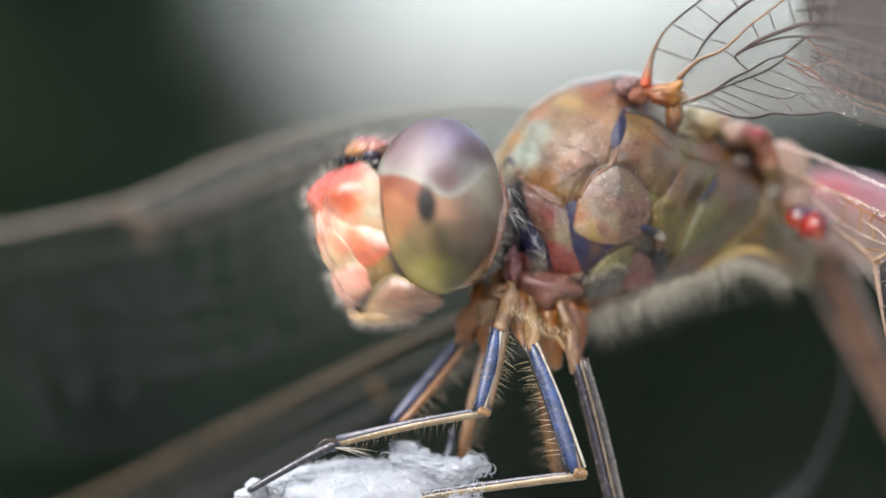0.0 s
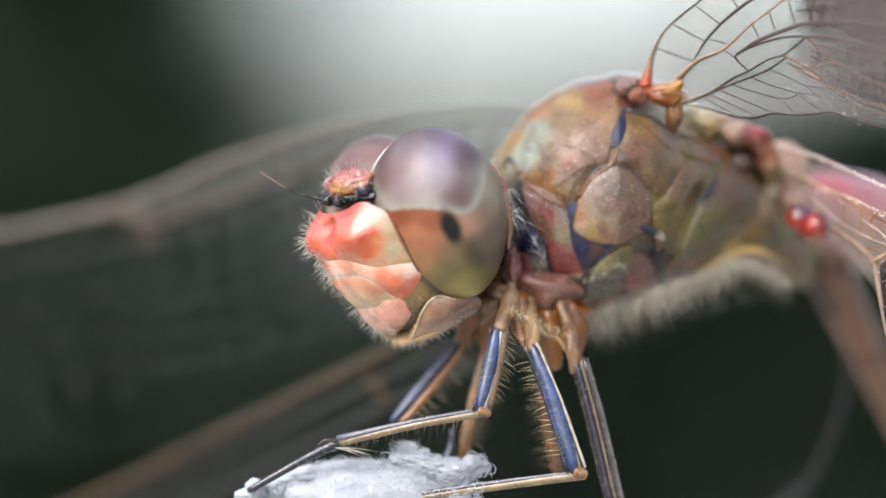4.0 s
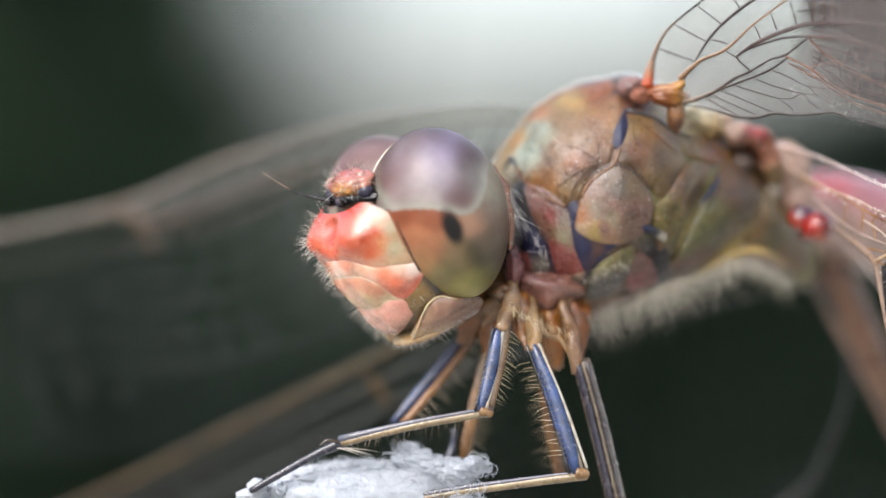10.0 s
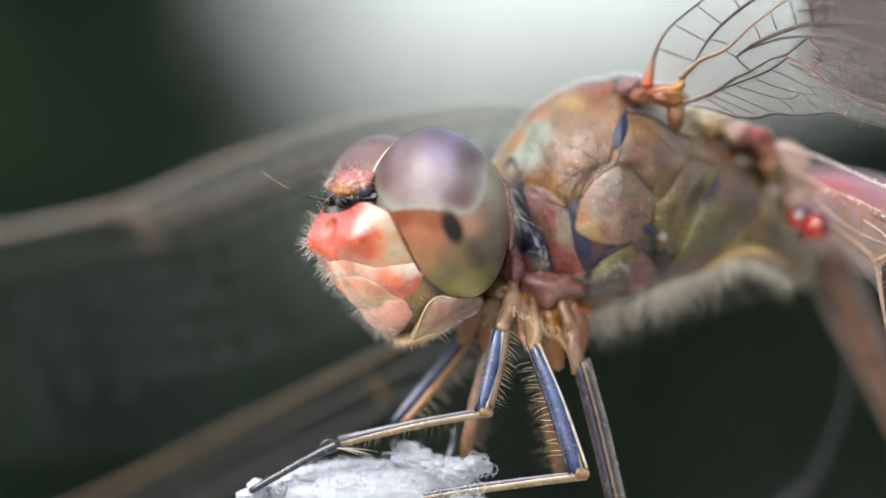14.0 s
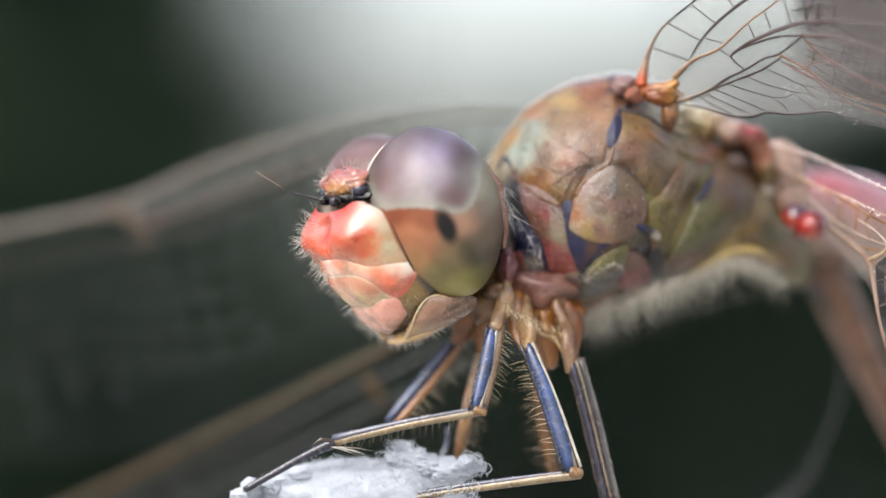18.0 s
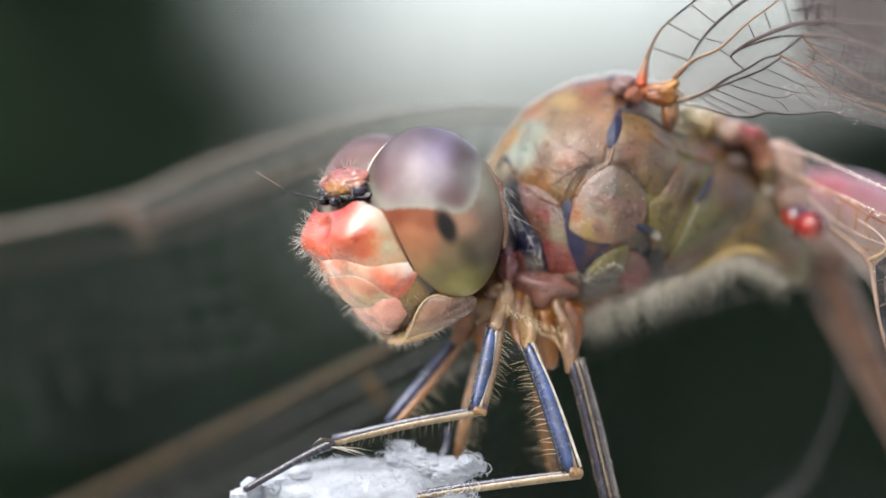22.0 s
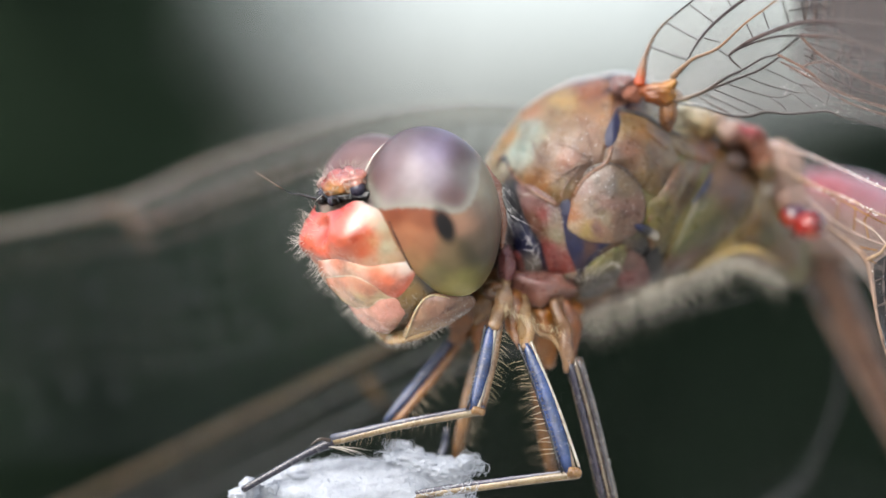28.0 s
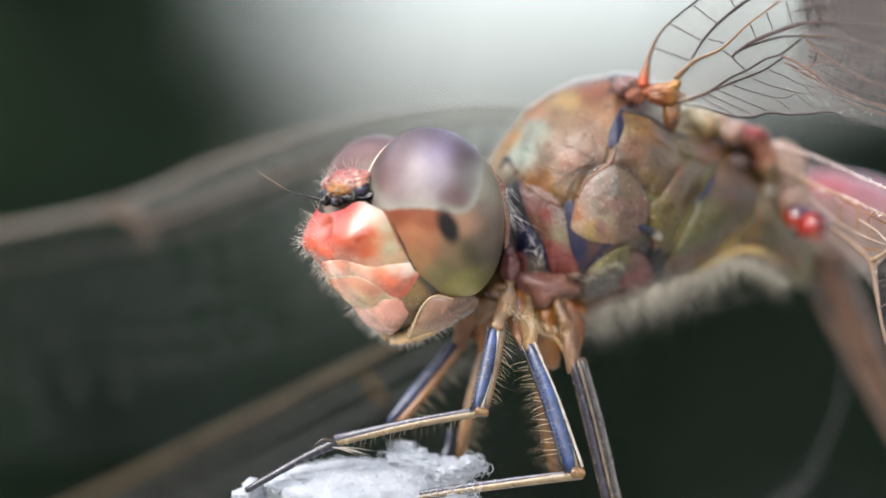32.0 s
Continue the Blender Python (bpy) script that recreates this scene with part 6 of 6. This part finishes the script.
HIND_LEAD = [(7.26, 5, -0.13), (3.08, 6.28, -1.13), (0.52, 7.1, -1.79), (-2.04, 8.2, -2.94), (-5.28, 9.85, -4.58), (-9.25, 11.8, -6.59), (-12.65, 13.7, -8.13)]
# The blurred wing's grey haze is painted in, stronger towards the left
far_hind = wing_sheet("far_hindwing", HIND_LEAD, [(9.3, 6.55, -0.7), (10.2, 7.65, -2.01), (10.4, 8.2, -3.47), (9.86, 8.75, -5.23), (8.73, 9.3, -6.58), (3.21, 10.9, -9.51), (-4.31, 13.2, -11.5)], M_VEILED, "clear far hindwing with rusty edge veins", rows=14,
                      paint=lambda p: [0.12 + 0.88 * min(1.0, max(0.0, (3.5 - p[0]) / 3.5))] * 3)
strand("costa", HIND_LEAD, [0.05, 0.05, 0.08, 0.12, 0.12, 0.1, 0.1], vivid(104, 82, 44), far_hind)
strand("radius_vein", [Vector(p) + Vector((0.35, 0.1, -0.5)) for p in HIND_LEAD], [0.05, 0.05, 0.06, 0.08, 0.08, 0.08, 0.08], tone(60, 54, 50), far_hind)
strand("median_vein", [Vector(p) + Vector((0.7, 0.1, -1.05)) for p in HIND_LEAD], [0.04, 0.05, 0.06, 0.09, 0.1, 0.1, 0.1], tone(58, 58, 56), far_hind)
strand("nodus", [(-1.87, 7.98, -3.24), (-1.62, 7.98, -3.6), (-1.36, 7.98, -3.97)], [0.08, 0.13, 0.09], vivid(112, 84, 32), far_hind)
strand("trailing_edge", [(9.3, 6.55, -0.7), (10.2, 7.65, -2.01), (10.4, 8.2, -3.47), (9.88, 8.75, -5.23), (8.81, 9.3, -6.58), (3.21, 10.9, -9.51)], [0.08] * 6, tone(40, 45, 50), far_hind)

# ---- the perch ----
PERCH = (-1.81, 1, -5.94)
perch = new("twig")
perch.matrix_world = mm_pose(PERCH)
tagged(perch, "broken upright twig tipped with white cottony fluff", "twig")
ORIGIN[perch] = Vector(PERCH)


def fluff_shape(u, p):
    d = 0.12 * noise.noise(u * 2.3) + 0.5 * p.length ** -0.5 * 0.07 * noise.noise(p * 1.6) + 0.03 * noise.noise(p * 4.5) + 0.015 * noise.noise(p * 11)
    return p * (1 + d)


g = Geo()
blob(g, (-1.95, 1.3, -5.99), (2.6, 1.4, 0.88), nu=160, nv=100, shape=fluff_shape, m=Matrix.Rotation(radians(-2), 3, 'Y'))
fluff = part("fluff", g, M_FLUFF, perch, "white cottony fluff")
for c, r in (((-0.622, 0.9, -5.06), (0.55, 0.4, 0.26)), ((-0.703, 0.9, -4.86), (0.16, 0.2, 0.22)), ((-0.839, 0.9, -4.75), (0.08, 0.1, 0.14)), ((0.216, 0.9, -5.34), (0.6, 0.5, 0.32)), ((0.729, 0.7, -5.14), (0.22, 0.3, 0.2)), ((-0.257, 0.9, -5.21), (0.5, 0.5, 0.26)),
             ((-4.42, 0.5, -5.72), (0.24, 0.3, 0.24)), ((-4.62, 0.5, -5.9), (0.3, 0.3, 0.18)), ((-3.65, 0.95, -5.68), (0.6, 0.5, 0.28)), ((-3.85, 0.5, -5.72), (0.2, 0.3, 0.18)), ((-3.02, 1.0, -5.47), (0.7, 0.6, 0.28)), ((-1.95, 1.0, -5.34), (0.8, 0.5, 0.28))):
    g = Geo()
    blob(g, c, r, nu=60, nv=40, shape=lambda u, p: fluff_shape(u, p) * (1 + 0.22 * noise.noise(u * 3.1 + Vector(c)) + 0.1 * noise.noise(u * 8 + Vector(c))))
    part("fluff_tuft", g, M_FLUFF, perch)
hair_on("fluff_nap", fluff, 3200, 0.13, M_FLUFF, perch, 61, 0.006, keep=lambda c, n: n.z > -0.2 and n.y < 0.6)
rnd = random.Random(5)
g = Geo()
for _ in range(420):
    x = rnd.choice((rnd.uniform(-0.9, 0.9), rnd.uniform(-3.2, 0.9)))
    z = -5.05 - 0.42 * (abs(x + 1.9) / 2.4) ** 2.5 + rnd.uniform(-0.55, 0.06)
    a = Vector((x, rnd.uniform(-0.6, 1.2), z))
    h = rnd.uniform(0, 6.28)
    r = rnd.uniform(0.05, 0.2)
    curl = [a + Vector((r * math.cos(h + k * 0.9), rnd.gauss(0, 0.03), r * 0.7 * math.sin(h + k * 0.9) + 0.02 * k)) for k in range(rnd.randint(3, 5))]
    tube(g, curl, [0.005, 0.006, 0.004], 4, 3)
for _ in range(70):
    a = Vector((0.97, 0.5, -5.21)) + Vector((rnd.gauss(-0.08, 0.12), rnd.gauss(0, 0.12), rnd.gauss(0, 0.1)))
    h, r = rnd.uniform(0, 6.28), rnd.uniform(0.06, 0.17)
    tube(g, [a + Vector((r * math.cos(h + k * 0.9), 0.03 * k, r * math.sin(h + k * 0.9))) for k in range(5)], [0.008, 0.01, 0.006], 4, 3)
for _ in range(160):
    a = Vector((-0.757, 0.9, -4.86)) + Vector((rnd.gauss(0.05, 0.14), rnd.gauss(0, 0.12), rnd.gauss(-0.05, 0.1)))
    d = Vector((rnd.gauss(-0.15, 0.12), rnd.gauss(0, 0.1), rnd.uniform(0.05, 0.25)))
    tube(g, [a, a + d * 0.5, a + d + Vector((rnd.gauss(-0.03, 0.05), 0, 0))], [0.008, 0.007, 0.003], 4, 3)
fibres = part("fibre_mat", g, M_FLUFF, perch)
fibres["kind"] = "stuff"
g = Geo()
tube(g, [(-1.81, 1, -6.01), (-1.5, 1.5, -60), (4, 6, -300), (0, 10, -605)], [0.9, 1.3, 1.9, 2.4], 14)
part("stem", g, M_BARK, perch, "brown twig bark")


# ---- movement ----
SWAY_EARLY = [(0, -0.062), (0.5, -0.02), (1, -0.04), (1.5, -0.082), (2, -0.062), (2.5, -0.082), (3, -0.062), (3.5, -0.062), (5.5, -0.02), (6, 0), (6.5, -0.123), (7, 0.062), (7.5, -0.04), (8, 0.042), (8.5, 0.042), (9, -0.04), (9.5, 0.062), (10, -0.02), (10.5, -0.062), (11, -0.082), (11.5, -0.082), (12, -0.102), (12.5, -0.062), (13, -0.082), (13.5, -0.062)]
SWAY_MIDDLE = [(14, -0.02), (14.5, -0.062), (16.5, -0.102), (17, -0.164), (17.5, -0.123), (18, -0.164), (18.5, -0.123), (19, -0.185), (19.5, -0.164), (20, -0.164), (20.5, -0.185), (21, -0.185), (21.5, -0.185), (22, -0.164), (22.5, -0.185), (23, -0.164), (23.5, -0.205), (24, -0.225), (24.5, -0.287), (25, -0.41), (25.5, -0.328), (27.5, -0.267), (28, -0.205), (28.1, -0.412), (28.2, -0.559)]
SWAY_LATE = [(28.3, -0.009), (28.4, -0.09), (28.5, -0.615), (28.6, -0.291), (28.7, -0.21), (28.8, -0.532), (28.9, -0.237), (29, 0), (29.2, -0.291), (29.5, -0.143), (30, -0.102), (30.4, -0.237), (30.5, 0.062), (30.6, 0.031), (30.7, -0.237), (31, -0.247), (31.2, 0.098), (31.3, -0.237), (31.4, -0.063), (31.5, 0.082), (31.9, -0.157), (32, -0.123)]
SWAY = SWAY_EARLY + SWAY_MIDDLE + SWAY_LATE
SWAY_DIR = Vector((1.0, 0.0, -0.17))


def motions():
    for ob, o in ((fly, ROOT), (perch, PERCH)):
        rows = []
        for t, s in SWAY:
            rows.append((t, mm_pose(Vector(o) + SWAY_DIR * s)))
        walk(ob, rows)
    walk(head, [(t, nod(*HEAD_POSES[k])) for t, k in HEAD_TIMES])


def nod(turn, shift, k=1.0):
    """The head turned from rest by a rotation vector in degrees, with the neck's shift in millimetres; k: how far of the way."""
    v = Vector(turn) * k
    spin = Matrix.Rotation(radians(v.length), 4, v.normalized()) if v.length else Matrix.Identity(4)
    return head_pose(spin @ HEAD_TURN, Vector(shift) * k)


RAISED = ((-13, 21.0, -14.5), (0.28, 0, 0.12))
FULL = ((-37.5, 38.1, -24.2), (0.16, 0, 0.53))
HEAD_POSES = {"rest": (*RAISED, 0.0), "stir": (*RAISED, 0.2), "part": (*RAISED, 0.65), "raised": RAISED, "first": ((-13, 21.0, -14.5), (0.10, 0, 0.12)), "late": ((-13, 21.0, -14.5), (0.0, 0, 0.20)), "high": (*FULL, 0.8), "full": FULL,
              "facing": ((0, 0, 12), (0.1, 0, -0.1)), "lean": ((0, -9, 0), (-0.25, 0, 0.12))}
HEAD_TIMES = [(0, "first"), (0.1, "stir"), (0.2, "rest"), (0.4, "rest"), (0.5, "raised"), (0.6, "part"), (0.7, "rest"), (1.1, "rest"), (1.25, "stir"), (1.4, "rest"),
              (10.3, "rest"), (10.4, "stir"), (10.6, "rest"), (13.3, "rest"), (13.4, "facing"), (13.5, "rest"), (16.7, "rest"), (16.8, "lean"), (16.9, "rest"),
              (18.3, "rest"), (18.4, "stir"), (18.5, "rest"), (22.3, "rest"), (22.4, "part"), (22.5, "stir"), (22.6, "rest"), (29.3, "rest"), (29.5, "stir"), (29.7, "rest"),
              (30.7, "rest"), (30.8, "late"), (31.0, "late"), (31.1, "rest"), (31.4, "rest"), (31.5, "raised"), (31.6, "high"), (31.7, "full"), (31.8, "high"), (31.9, "rest"), (32, "rest")]


motions()
